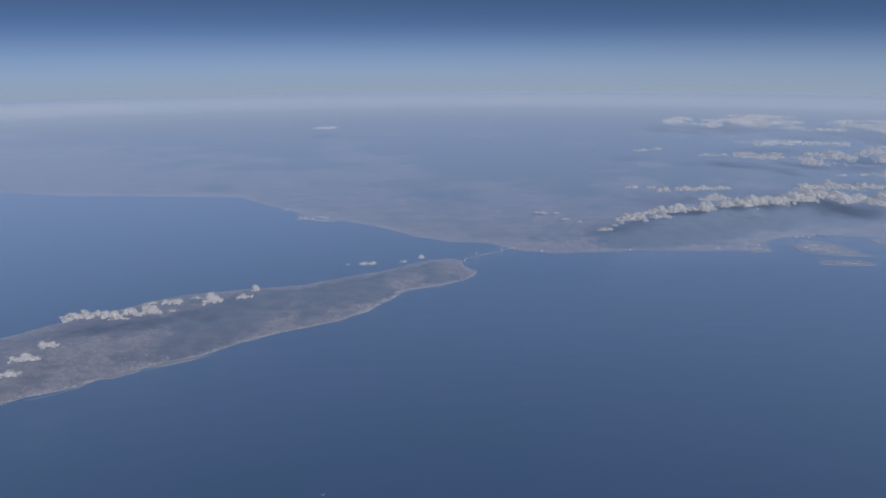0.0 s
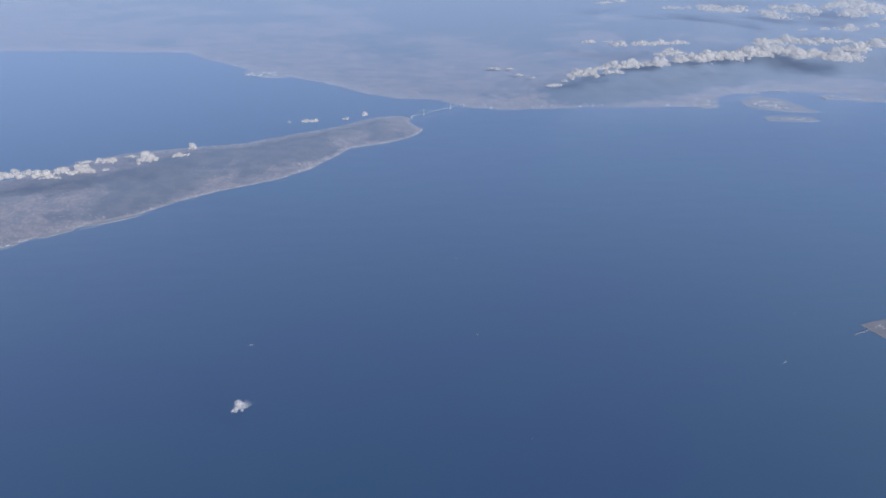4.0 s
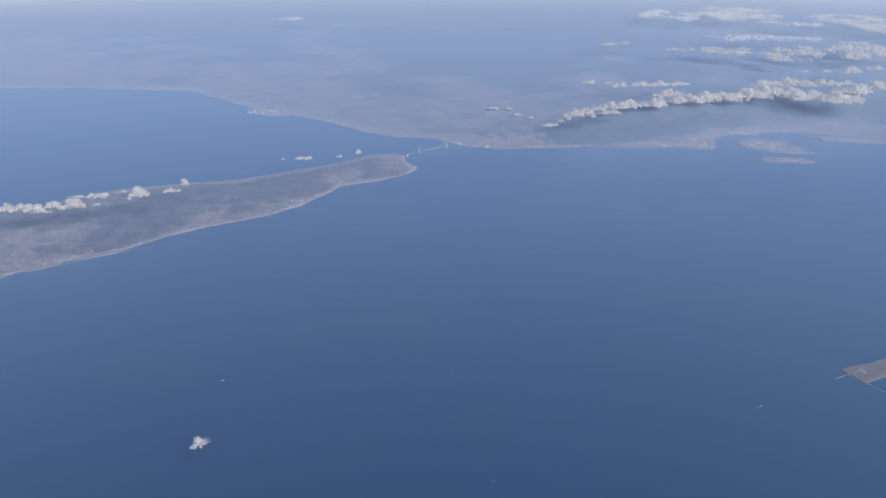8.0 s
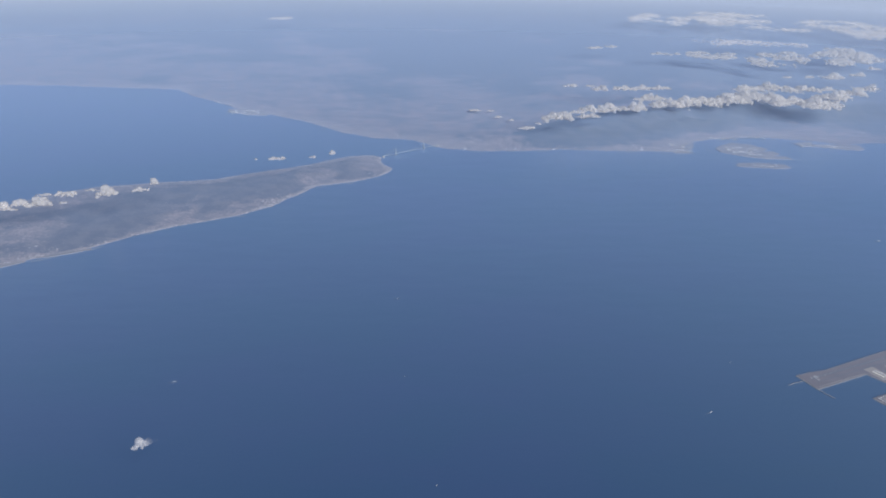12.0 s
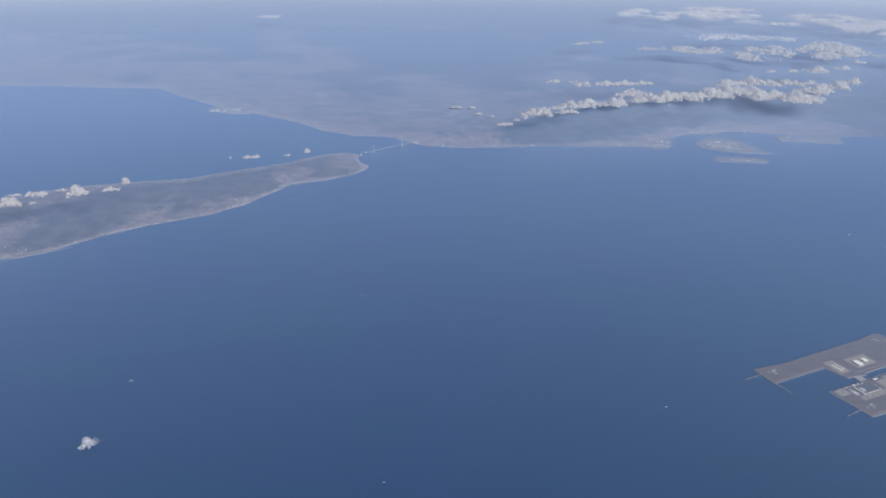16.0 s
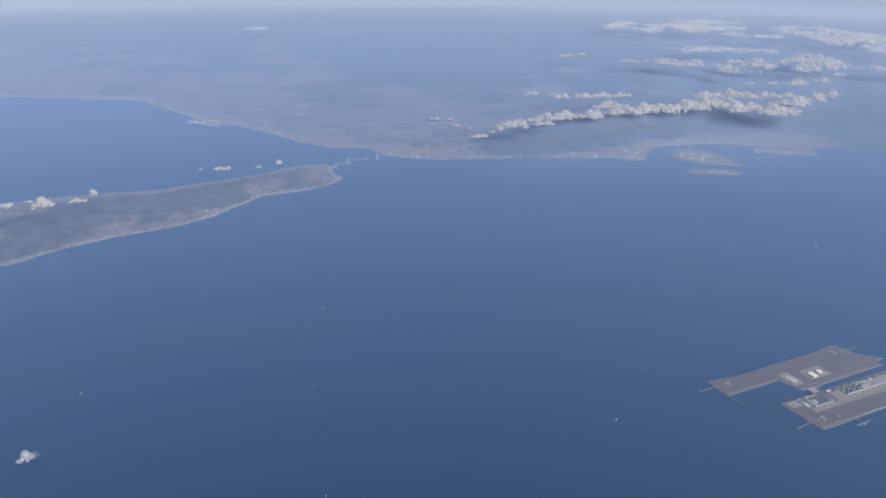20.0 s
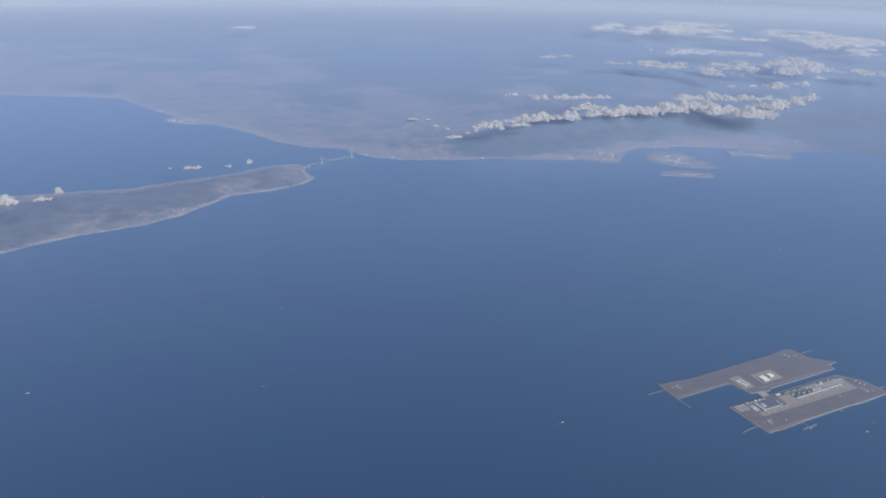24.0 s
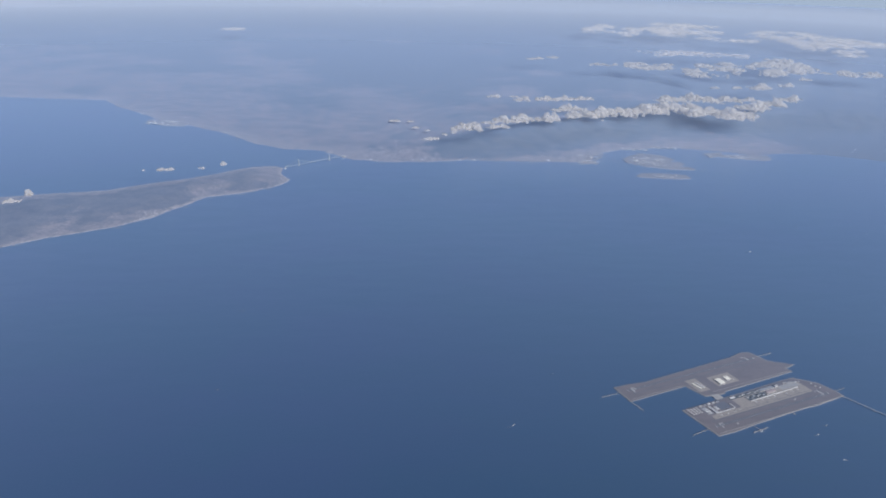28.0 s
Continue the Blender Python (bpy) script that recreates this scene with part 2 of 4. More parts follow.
cloud_mat = Mat("cloud", 1.0, (0.98, 0.965, 0.94), spec=0.0)
cloud_mat.bump(cloud_mat.noise(0.35, 6, 0.65), 0.2, 1.5)
thin, air = cloud_mat.n.new("ShaderNodeMixShader"), cloud_mat.n.new("ShaderNodeBsdfTransparent")
thin.inputs[0].default_value = 0.44
soft = cloud_mat.n.new("ShaderNodeBsdfTranslucent")
soft.inputs[0].default_value = (0.97, 0.96, 0.95, 1)
blend = cloud_mat.n.new("ShaderNodeMixShader")
blend.inputs[0].default_value = 0.58
cloud_mat.l.new(cloud_mat.b.outputs[0], blend.inputs[1])
cloud_mat.l.new(soft.outputs[0], blend.inputs[2])
cloud_mat.l.new(blend.outputs[0], thin.inputs[1])
cloud_mat.l.new(air.outputs[0], thin.inputs[2])
cloud_mat.l.new(thin.outputs[0], cloud_mat.n["Material Output"].inputs[0])

# thin cloud: the same, torn open by holes
wisp_mat = Mat("thin_cloud", 1.0, (0.84, 0.84, 0.85), spec=0.0)
torn = wisp_mat.math("MULTIPLY", wisp_mat.grade(wisp_mat.noise(0.09, 6, 0.7), 0.36, 0.72), 0.40)
wisp_mat.set("Alpha", torn)


# far sheets of cloud, and a sheet with distance haze painted into its colour
sheet_mat = Mat("sheet_cloud", 1.0, (0.95, 0.93, 0.92), spec=0.0)
sheet_mat.set("Alpha", sheet_mat.grade(sheet_mat.noise(0.035, 6, 0.65, stretch=(1.0, 0.5, 1.0)), 0.30, 0.66, 0.10, 0.42))
haze_mat = Mat("painted_haze", 1.0)
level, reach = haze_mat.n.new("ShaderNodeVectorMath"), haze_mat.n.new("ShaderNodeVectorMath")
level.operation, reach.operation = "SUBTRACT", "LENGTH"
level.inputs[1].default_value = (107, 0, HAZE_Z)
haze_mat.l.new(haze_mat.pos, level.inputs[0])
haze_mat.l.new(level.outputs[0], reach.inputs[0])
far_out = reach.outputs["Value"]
# haze as diffuse colour: thicker with distance, blue nearer, greyer far out
haze_diffuse, clear, veil = haze_mat.n.new("ShaderNodeBsdfDiffuse"), haze_mat.n.new("ShaderNodeBsdfTransparent"), haze_mat.n.new("ShaderNodeAddShader")
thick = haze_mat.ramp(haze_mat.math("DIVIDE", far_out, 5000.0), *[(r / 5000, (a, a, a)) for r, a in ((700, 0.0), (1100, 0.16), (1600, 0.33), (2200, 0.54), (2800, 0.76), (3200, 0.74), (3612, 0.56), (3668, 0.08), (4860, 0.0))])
haze_mat.l.new(haze_mat.mix(thick, (0.0, 0.0, 0.0), haze_mat.mix(haze_mat.grade(far_out, 1500, 3400), (0.50, 0.62, 0.81), (0.56, 0.60, 0.62))), haze_diffuse.inputs[0])
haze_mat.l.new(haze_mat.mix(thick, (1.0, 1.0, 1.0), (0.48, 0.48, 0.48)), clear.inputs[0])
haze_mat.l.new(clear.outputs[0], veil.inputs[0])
haze_mat.l.new(haze_diffuse.outputs[0], veil.inputs[1])
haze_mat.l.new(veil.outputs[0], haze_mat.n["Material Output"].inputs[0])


# ---- helpers of the place ----
def lattice(ix, iy, seed):
    h = (ix.astype(np.int64) * 374761393 + iy.astype(np.int64) * 668265263 + seed * 144665) & 0x7FFFFFFF
    h = ((h ^ (h >> 13)) * 1274126177) & 0x7FFFFFFF
    return ((h ^ (h >> 16)) & 0xFFFF) / 65535.0


def value_noise(x, y, seed):
    ix, iy = np.floor(x), np.floor(y)
    fx, fy = x - ix, y - iy
    fx, fy = fx * fx * (3 - 2 * fx), fy * fy * (3 - 2 * fy)
    a, b = lattice(ix, iy, seed), lattice(ix + 1, iy, seed)
    c, d = lattice(ix, iy + 1, seed), lattice(ix + 1, iy + 1, seed)
    return (a * (1 - fx) + b * fx) * (1 - fy) + (c * (1 - fx) + d * fx) * fy


def fbm(x, y, size, octaves=5, seed=1, gain=0.5):
    out, amp, total = 0.0, 1.0, 0.0
    for k in range(octaves):
        out, total = out + amp * value_noise(x * 2**k / size, y * 2**k / size, seed + k), total + amp
        amp *= gain
    return out / total


def ridged(x, y, size, octaves=5, seed=1):
    out, amp, total = 0.0, 1.0, 0.0
    for k in range(octaves):
        r = 1 - np.abs(2 * value_noise(x * 2**k / size, y * 2**k / size, seed + k) - 1)
        out, total = out + amp * r * r, total + amp
        amp *= 0.5
    return out / total


def shore_distance(x, y, outline):
    """Distance to the outline, positive inside it."""
    best, inside = np.full(x.shape, 1e9), np.zeros(x.shape, bool)
    for (ax, ay), (bx, by) in zip(outline, outline[1:] + outline[:1]):
        dx, dy = bx - ax, by - ay
        t = np.clip(((x - ax) * dx + (y - ay) * dy) / (dx * dx + dy * dy + 1e-9), 0, 1)
        best = np.minimum(best, np.hypot(x - ax - t * dx, y - ay - t * dy))
        if ay != by:
            inside ^= ((ay > y) != (by > y)) & (x < (bx - ax) * (y - ay) / (by - ay) + ax)
    return np.where(inside, best, -best)


def grid_mesh(name, xs, ys, heights, keep, use_of_land=()):
    """A sheet over the grid of xs and ys, without the cells that keep leaves out; use_of_land: names and grids of values for the material."""
    gx, gy = np.meshgrid(xs, ys)
    n, m = gx.shape
    idx = np.arange(n * m).reshape(n, m)
    use = keep[:-1, :-1] | keep[1:, :-1] | keep[:-1, 1:] | keep[1:, 1:]
    quads = np.stack([idx[:-1, :-1][use], idx[:-1, 1:][use], idx[1:, 1:][use], idx[1:, :-1][use]], 1)
    used = np.unique(quads)
    remap = np.full(n * m, -1)
    remap[used] = np.arange(len(used))
    co = np.stack([gx.ravel(), gy.ravel(), heights.ravel()], 1)[used]
    me = bpy.data.meshes.new(name)
    me.from_pydata(co.tolist(), [], remap[quads].tolist())
    me.shade_smooth()
    for key, values in use_of_land:
        me.attributes.new(key, "FLOAT", "POINT").data.foreach_set("value", values.ravel()[used].astype(np.float32))
    return me


def link(name, me, material, parent=None, label=""):
    ob = new(name, me)
    if not me.materials:
        me.materials.append(material)
    if parent:
        ob.parent = parent
    return tagged(ob, label)


def part(name, bm, material, parent, label=""):
    """Links a bmesh as one mesh object under a thing or a part."""
    me = bpy.data.meshes.new(name)
    bm.to_mesh(me)
    bm.free()
    return link(name, me, material, parent, label)


def thing(name, at, label, category, group="", kind="", turn=0.0):
    ob = tagged(new(name), label, category, group, kind)
    ob.matrix_world = pose(*at, 0, 0, turn)
    return ob


def box(bm, x, y, z, sx, sy, sz, turn=0.0, taper=1.0):
    """A block that stands on z; taper: how much smaller its top is."""
    m = Matrix.Translation((x, y, z)) @ Matrix.Rotation(radians(turn), 4, "Z")
    vs = []
    for h, k in ((0, 1.0), (sz, taper)):
        for a, b in ((-1, -1), (1, -1), (1, 1), (-1, 1)):
            vs.append(bm.verts.new(m @ Vector((a * sx * k / 2, b * sy * k / 2, h))))
    for f in ((3, 2, 1, 0), (4, 5, 6, 7), (0, 1, 5, 4), (1, 2, 6, 5), (2, 3, 7, 6), (3, 0, 4, 7)):
        bm.faces.new([vs[i] for i in f])
    return bm


def beam(bm, a, b, w, h):
    """A straight bar from a to b, w wide and h high."""
    a, b = Vector(a), Vector(b)
    d = (b - a).normalized()
    side = Vector((-d.y, d.x, 0))
    side = (side.normalized() if side.length > 1e-6 else Vector((1, 0, 0))) * w / 2
    up = d.cross(side).normalized() * h / 2
    vs = [bm.verts.new(p + s * side + u * up) for p in (a, b) for s, u in ((-1, -1), (1, -1), (1, 1), (-1, 1))]
    for f in ((3, 2, 1, 0), (4, 5, 6, 7), (0, 1, 5, 4), (1, 2, 6, 5), (2, 3, 7, 6), (3, 0, 4, 7)):
        bm.faces.new([vs[i] for i in f])
    return bm


def slab(bm, outline, z0, z1, slope=0.0):
    """A flat plate with sloping sides over an outline (counter-clockwise)."""
    n = len(outline)
    cx, cy = sum(p[0] for p in outline) / n, sum(p[1] for p in outline) / n
    low, high = [], []
    for x, y in outline:
        d = Vector((x - cx, y - cy)).normalized() * slope
        low.append(bm.verts.new((x + d.x, y + d.y, z0)))
        high.append(bm.verts.new((x, y, z1)))
    bm.faces.new(high)
    for i in range(n):
        j = (i + 1) % n
        bm.faces.new((low[i], low[j], high[j], high[i]))
    return bm


def many_boxes(name, rows, material):
    """One mesh of many small blocks: rows of x, y, z, sx, sy, sz, turn."""
    r = np.array(rows)
    corner = np.array([(-1, -1, 0), (1, -1, 0), (1, 1, 0), (-1, 1, 0), (-1, -1, 1), (1, -1, 1), (1, 1, 1), (-1, 1, 1)], float)
    lx, ly = corner[None, :, 0] * r[:, 3:4] / 2, corner[None, :, 1] * r[:, 4:5] / 2
    c, s = np.cos(r[:, 6:7]), np.sin(r[:, 6:7])
    co = np.stack([r[:, 0:1] + lx * c - ly * s, r[:, 1:2] + lx * s + ly * c, r[:, 2:3] + corner[None, :, 2] * r[:, 5:6]], 2).reshape(-1, 3)
    faces = np.array([(4, 5, 6, 7), (0, 1, 5, 4), (1, 2, 6, 5), (2, 3, 7, 6), (3, 0, 4, 7)])
    quads = (np.arange(len(r))[:, None, None] * 8 + faces[None]).reshape(-1, 4)
    me = bpy.data.meshes.new(name)
    me.from_pydata(co.tolist(), [], quads.tolist())
    return link(name, me, material)


# ---- the sea ----
rings = [0, 60, 150, 300, 500, 700, 900, 1100, 1300, 1600, 2000, 2500, 3100, 3800, 4500, 4880]
co, quads, spokes = [], [], 180
for r in rings:
    co += [(107 + r * math.cos(2 * math.pi * k / spokes), r * math.sin(2 * math.pi * k / spokes), 0.0) for k in range(spokes)]
for i in range(len(rings) - 1):
    for k in range(spokes):
        a, b = i * spokes + k, i * spokes + (k + 1) % spokes
        quads.append((a, a + spokes, b + spokes, b))
me = bpy.data.meshes.new("water")
me.from_pydata(co, [], quads)
tagged(link("water", me, sea_mat.m), "calm deep blue sea of a wide bay", "sea", kind="structure")

# ---- the long island ----
ISLAND = [(-520, 430), (-440, 505), (-365, 567), (-353, 580), (-330, 592), (-317, 604), (-300, 618), (-282, 633), (-236, 665), (-201, 705), (-172, 728), (-141, 747),
          (-114, 764), (-92, 789), (-70, 827), (-53, 862), (-20, 877), (12, 899), (29, 924), (34, 942), (22, 956), (15, 970), (15, 992),
          (2, 1002), (-28, 996), (-62, 968), (-92, 942), (-124, 922), (-180, 885), (-238, 872), (-270, 862), (-308, 850), (-335, 830), (-383, 780), (-418, 749), (-450, 712), (-640, 620)]
ISLAND_RIDGE = [(-560, 520), (-400, 665), (-300, 745), (-200, 815), (-110, 880), (-30, 945)]


def along(x, y, line):
    """Distance to a broken line."""
    best = np.full(np.shape(x), 1e9)
    for (ax, ay), (bx, by) in zip(line, line[1:]):
        dx, dy = bx - ax, by - ay
        t = np.clip(((x - ax) * dx + (y - ay) * dy) / (dx * dx + dy * dy), 0, 1)
        best = np.minimum(best, np.hypot(x - ax - t * dx, y - ay - t * dy))
    return best


def island_height(x, y):
    d = shore_distance(x, y, ISLAND) + 7 * (fbm(x, y, 26, 5, 3, 0.6) - 0.5)
    rise = np.clip((d - 2) / 36, 0, 1) ** 1.3
    spine = np.exp(-((along(x, y, ISLAND_RIDGE) / 58) ** 2))
    hills = rise * (1.2 + (4.5 + 3.0 * fbm(x, y, 120, 2, 17)) * (0.35 + 0.65 * ridged(x, y, 46, 6, 11)) * spine)
    return np.where(d > 0, np.minimum(d * 0.25, 0.35) + hills, d * 0.25), d


def island_use(x, y, d):
    """Shares of fields and of towns: a settled strip along the shores, open farmland round the port town, woods on the hills."""
    farm = np.clip((-265 - x) / 90, 0, 1) * (0.25 + 0.75 * np.exp(-((along(x, y, [(-420, 620), (-330, 690)]) / 55) ** 2)))
    beyond = np.clip((along(x, y, [(-330, 640), (-110, 800), (0, 900)]) - 78) / 30, 0, 1)
    fields = 0.26 + 0.46 * np.exp(-np.clip(d, 0, None) / 22) + 0.40 * farm + 0.34 * beyond + 1.1 * (fbm(x, y, 60, 3, 19) - 0.5)
    urban = np.exp(-np.clip(d, 0, None) / 11) * (0.30 + 0.80 * fbm(x, y, 40, 3, 71)) + 0.35 * farm * np.exp(-np.clip(d, 0, None) / 30) + 0.28 * np.exp(-(np.hypot(x + 90, y - 795) / 32) ** 2) + 0.2 * np.exp(-(np.hypot(x - 18, y - 935) / 30) ** 2)
    return (("fields", fields), ("urban", urban))


xs, ys = np.arange(-650, 60, 2.2), np.arange(420, 1010, 2.2)
gx, gy = np.meshgrid(xs, ys)
gz, gd = island_height(gx, gy)
tagged(link("island", grid_mesh("island", xs, ys, np.maximum(gz, -2), gd > -5, island_use(gx, gy, gd)), island_mat), "long wooded island with hills and pale shores", "island", kind="structure")

# ---- the mainland ----
MAINLAND = [(-2600, 5200), (-2200, 2600), (-1700, 1900), (-1150, 1600), (-770, 1470), (-607, 1463), (-502, 1448), (-403, 1446), (-362, 1390), (-303, 1338),
            (-258, 1290), (-215, 1260), (-186, 1240), (-127, 1201), (-88, 1162), (-51, 1124), (-8, 1098), (50, 1087), (77, 1062), (104, 1040),
            (158, 1030), (205, 1034), (263, 1044), (317, 1042), (393, 1040), (428, 1037), (444, 1036), (440, 1050), (446, 1072), (466, 1098), (489, 1111), (533, 1120),
            (579, 1129), (642, 1111), (684, 1090), (743, 1105), (796, 1096), (870, 1060), (1000, 1010), (1400, 940), (2600, 900), (4200, 1500), (4300, 5200)]
MAIN_RIDGE = [(215, 1092), (290, 1132), (357, 1180), (472, 1222), (527, 1262), (620, 1295), (780, 1280), (950, 1300)]


def main_height(x, y):
    d = shore_distance(x, y, MAINLAND) + 9 * (fbm(x, y, 30, 5, 21, 0.6) - 0.5) + 44 * np.clip((-390 - x) / 120, 0, 1) * (fbm(x, y, 130, 4, 25) - 0.45)
    near = np.exp(-((along(x, y, MAIN_RIDGE) / 50) ** 2)) * np.clip((d - 16) / 62, 0, 1) ** 1.2 * (0.3 + 0.7 * np.clip((x - 230) / 150, 0, 1))
    far = np.clip((d - 150) / 300, 0, 1) * np.clip((2500 - y) / 900, 0.0, 1) * ridged(x, y, 190, 6, 41) * fbm(x, y, 420, 3, 51)
    return np.where(d > 0, np.minimum(d * 0.25, 0.4) + near * (21 + 9 * ridged(x, y, 90, 4, 31)) + far * 12 + 5 * np.clip((d - 120 + 70 * np.clip((x - 60) / 240, 0, 1) - 120 * (fbm(x, y, 140, 4, 61) - 0.3)) / 800, 0, 1) ** 0.8, d * 0.25), d


def main_use(x, y, z, d):
    """Shares of fields and of towns: a packed shore, a wide farmed plain in the west that thins out inland, woods on the mountains."""
    slopes = np.exp(-((along(x, y, MAIN_RIDGE) / 58) ** 2)) * np.clip((x - 190) / 90, 0, 1)
    flat_land = np.clip((9.5 - z) / 4, 0, 1) * (1 - slopes)
    # fewer fields and towns past x = 640: eastern haze painted as duller land
    fields = flat_land * (0.78 * np.exp(-np.clip(d - 150, 0, None) / 700) + 1.3 * (fbm(x, y, 120, 4, 91) - 0.5) - 0.25 * np.clip((x - 640) / 120, 0, 1)) + 0.5 * (fbm(x, y, 420, 3, 95) - 0.5) - 0.5 * slopes
    urban = flat_land * np.exp(-np.clip(d, 0, None) / 75) * (0.35 + 0.75 * fbm(x, y, 70, 4, 81)) + 0.25 * np.exp(-(np.hypot(x - 150, (y - 1075) * 1.3) / 90) ** 2) * flat_land
    return (("fields", fields), ("urban", urban * np.clip((760 - x) / 150, 0.4, 1)))


xs = np.concatenate([np.arange(-4200, -1000, 60), np.arange(-1000, -450, 8), np.arange(-450, 900, 3.2), np.arange(900, 1500, 10), np.arange(1500, 4201, 60)])
ys = np.concatenate([np.arange(880, 1000, 12), np.arange(1000, 1300, 3.0), np.arange(1300, 1700, 7), np.arange(1700, 2600, 20), np.arange(2600, 4600, 60)])
gx, gy = np.meshgrid(xs, ys)
gz, gd = main_height(gx, gy)
keep = (gd > -8) & (np.hypot(gx - 107, gy) < 4600)
tagged(link("mainland", grid_mesh("mainland", xs, ys, np.maximum(gz, -2), keep, main_use(gx, gy, gz, gd)), main_mat), "built-up coastal plain with wooded mountains behind", "coast", kind="structure")


# ---- islands made by man ----
def fill_island(name, outline, label, z=0.5):
    ob = thing(name, (0, 0, 0), label, "island", kind="structure")
    part("ground", slab(bmesh.new(), outline, -1.0, z, 1.2), fill_mat, ob)
    return ob


fill_island("port_island", [(485, 1059), (487, 1039), (509, 1021), (539, 1008), (574, 1007), (571, 1020), (552, 1022), (567, 1034), (564, 1046), (548, 1045), (560, 1060), (545, 1083), (519, 1093), (499, 1076)], "reclaimed port island with quays and sheds")
fill_island("harbour_island", [(484, 973), (487, 968), (536, 961), (554, 964), (552, 980), (520, 987), (493, 986)], "flat reclaimed island off the harbour")
fill_island("works_quay", [(630, 1078), (690, 1058), (703, 1066), (705, 1088), (640, 1089)], "long reclaimed quay in the hazy port")
# wharves of the city, like the teeth of a comb
for k, (y, tip) in enumerate(((1035, 446), (1045, 444), (1056, 450), (1067, 456), (1078, 460), (1089, 464))):
    fill_island("wharf", [(tip - 26, y - 2.2), (tip, y - 2.6), (tip, y + 1.6), (tip - 26, y + 2.0)], "long pale wharf on the city's waterfront", 0.52)
# quays of the island's port town
for outline in ([(-338, 589), (-329, 594), (-317, 601), (-318, 604), (-333, 599)], [(-307, 614), (-299, 615), (-281, 630), (-281, 633), (-306, 620)], [(-275, 639), (-259, 645), (-234, 661), (-235, 664), (-266, 648)]):
    fill_island("town_quay", outline, "pale quay sheltering a small harbour", 0.45)
fill_island("small_port_island", [(612, 1096), (615, 1072), (637, 1083), (643, 1104)], "small reclaimed port island by the coast")
fill_island("works_island", [(-264, 1278), (-262, 1262), (-226, 1238), (-192, 1236), (-190, 1248), (-232, 1285)], "reclaimed works island with pale sheds")

# ---- clouds ----
BALL = bmesh.new()
bmesh.ops.create_icosphere(BALL, subdivisions=3, radius=1.0)
BALL_CO = np.array([v.co[:] for v in BALL.verts])
BALL_FACES = np.array([[v.index for v in f.verts] for f in BALL.faces])
BALL.free()
SMALL = bmesh.new()
bmesh.ops.create_icosphere(SMALL, subdivisions=2, radius=1.0)
SMALL_CO = np.array([v.co[:] for v in SMALL.verts])
SMALL_FACES = np.array([[v.index for v in f.verts] for f in SMALL.faces])
SMALL.free()


def swell(p, seed):
    """Knobbly relief of a cloud head over the points p, from three scales of sine folds."""
    out = np.zeros(len(p))
    for k, (f, a) in enumerate(((0.9, 0.5), (2.1, 0.3), (4.7, 0.2))):
        q = p * f + seed * 1.7 + k * 9.1
        out += a * np.abs(np.sin(q[:, 0] + 1.3 * np.sin(q[:, 1])) * np.sin(q[:, 1] * 1.1 + 1.2 * np.sin(q[:, 2])) + np.sin(q[:, 2] * 1.2 + np.sin(q[:, 0])) * 0.5)
    return out


def puffs(name, rng, balls, base, seed, material, squash=0.82):
    """One mesh of rounded heads (x, y, z, radius) with a flat underside."""
    co, faces, at = [], [], 0
    for x, y, z, r in balls:
        unit, tri = (BALL_CO, BALL_FACES) if r > 2.2 else (SMALL_CO, SMALL_FACES)
        p = unit * np.array([r, r, r * squash]) + np.array([x, y, z])
        p = p + unit * np.array([1, 1, squash]) * (swell(p / max(r, 1.0) * 2.0, seed)[:, None] - 0.35) * r * 0.42
        low = p[:, 2] < base
        p[low, 2] = base + (p[low, 2] - base) * 0.15
        co.append(p)
        faces.append(tri + at)
        at += len(p)
    me = bpy.data.meshes.new(name)
    me.from_pydata(np.concatenate(co).tolist(), [], np.concatenate(faces).tolist())
    me.shade_smooth()
    me.materials.append(material)
    return me


def settle_cloud(cloud):
    """Takes over the welded shape: the largest body as the cloud's mesh, loose tufts as parts under it."""
    graph = bpy.context.evaluated_depsgraph_get()
    me = bpy.data.meshes.new_from_object(cloud.evaluated_get(graph))
    cloud.modifiers.clear()
    n = len(me.vertices)
    co, loops = np.empty(n * 3), np.empty(len(me.loops), int)
    me.vertices.foreach_get("co", co)
    me.loops.foreach_get("vertex_index", loops)
    starts = np.empty(len(me.polygons), int)
    me.polygons.foreach_get("loop_start", starts)
    faces = np.split(loops, starts[1:])
    edges = np.empty(len(me.edges) * 2, int)
    me.edges.foreach_get("vertices", edges)
    edges, mark = edges.reshape(-1, 2), np.arange(n)
    while True:
        low = np.minimum(mark[edges[:, 0]], mark[edges[:, 1]])
        nxt = mark.copy()
        np.minimum.at(nxt, edges[:, 0], low)
        np.minimum.at(nxt, edges[:, 1], low)
        nxt = nxt[nxt]
        if (nxt == mark).all():
            break
        mark = nxt
    ids, counts = np.unique(mark, return_counts=True)
    order = ids[np.argsort(-counts)]
    first = np.array([mark[f[0]] for f in faces])
    co = co.reshape(-1, 3)
    for k, i in enumerate(order[:14]):
        if k and (mark == i).sum() < 40:
            break
        use = np.flatnonzero(mark == i)
        remap = np.full(n, -1)
        remap[use] = np.arange(len(use))
        body = bpy.data.meshes.new("cloud" if k == 0 else "tuft")
        body.from_pydata(co[use].tolist(), [], [remap[f].tolist() for f, m in zip(faces, first) if m == i])
        body.shade_smooth()
        body.materials.append(cloud_mat.m)
        if k == 0:
            cloud.data = body
        else:
            link("tuft", body, cloud_mat.m, cloud)


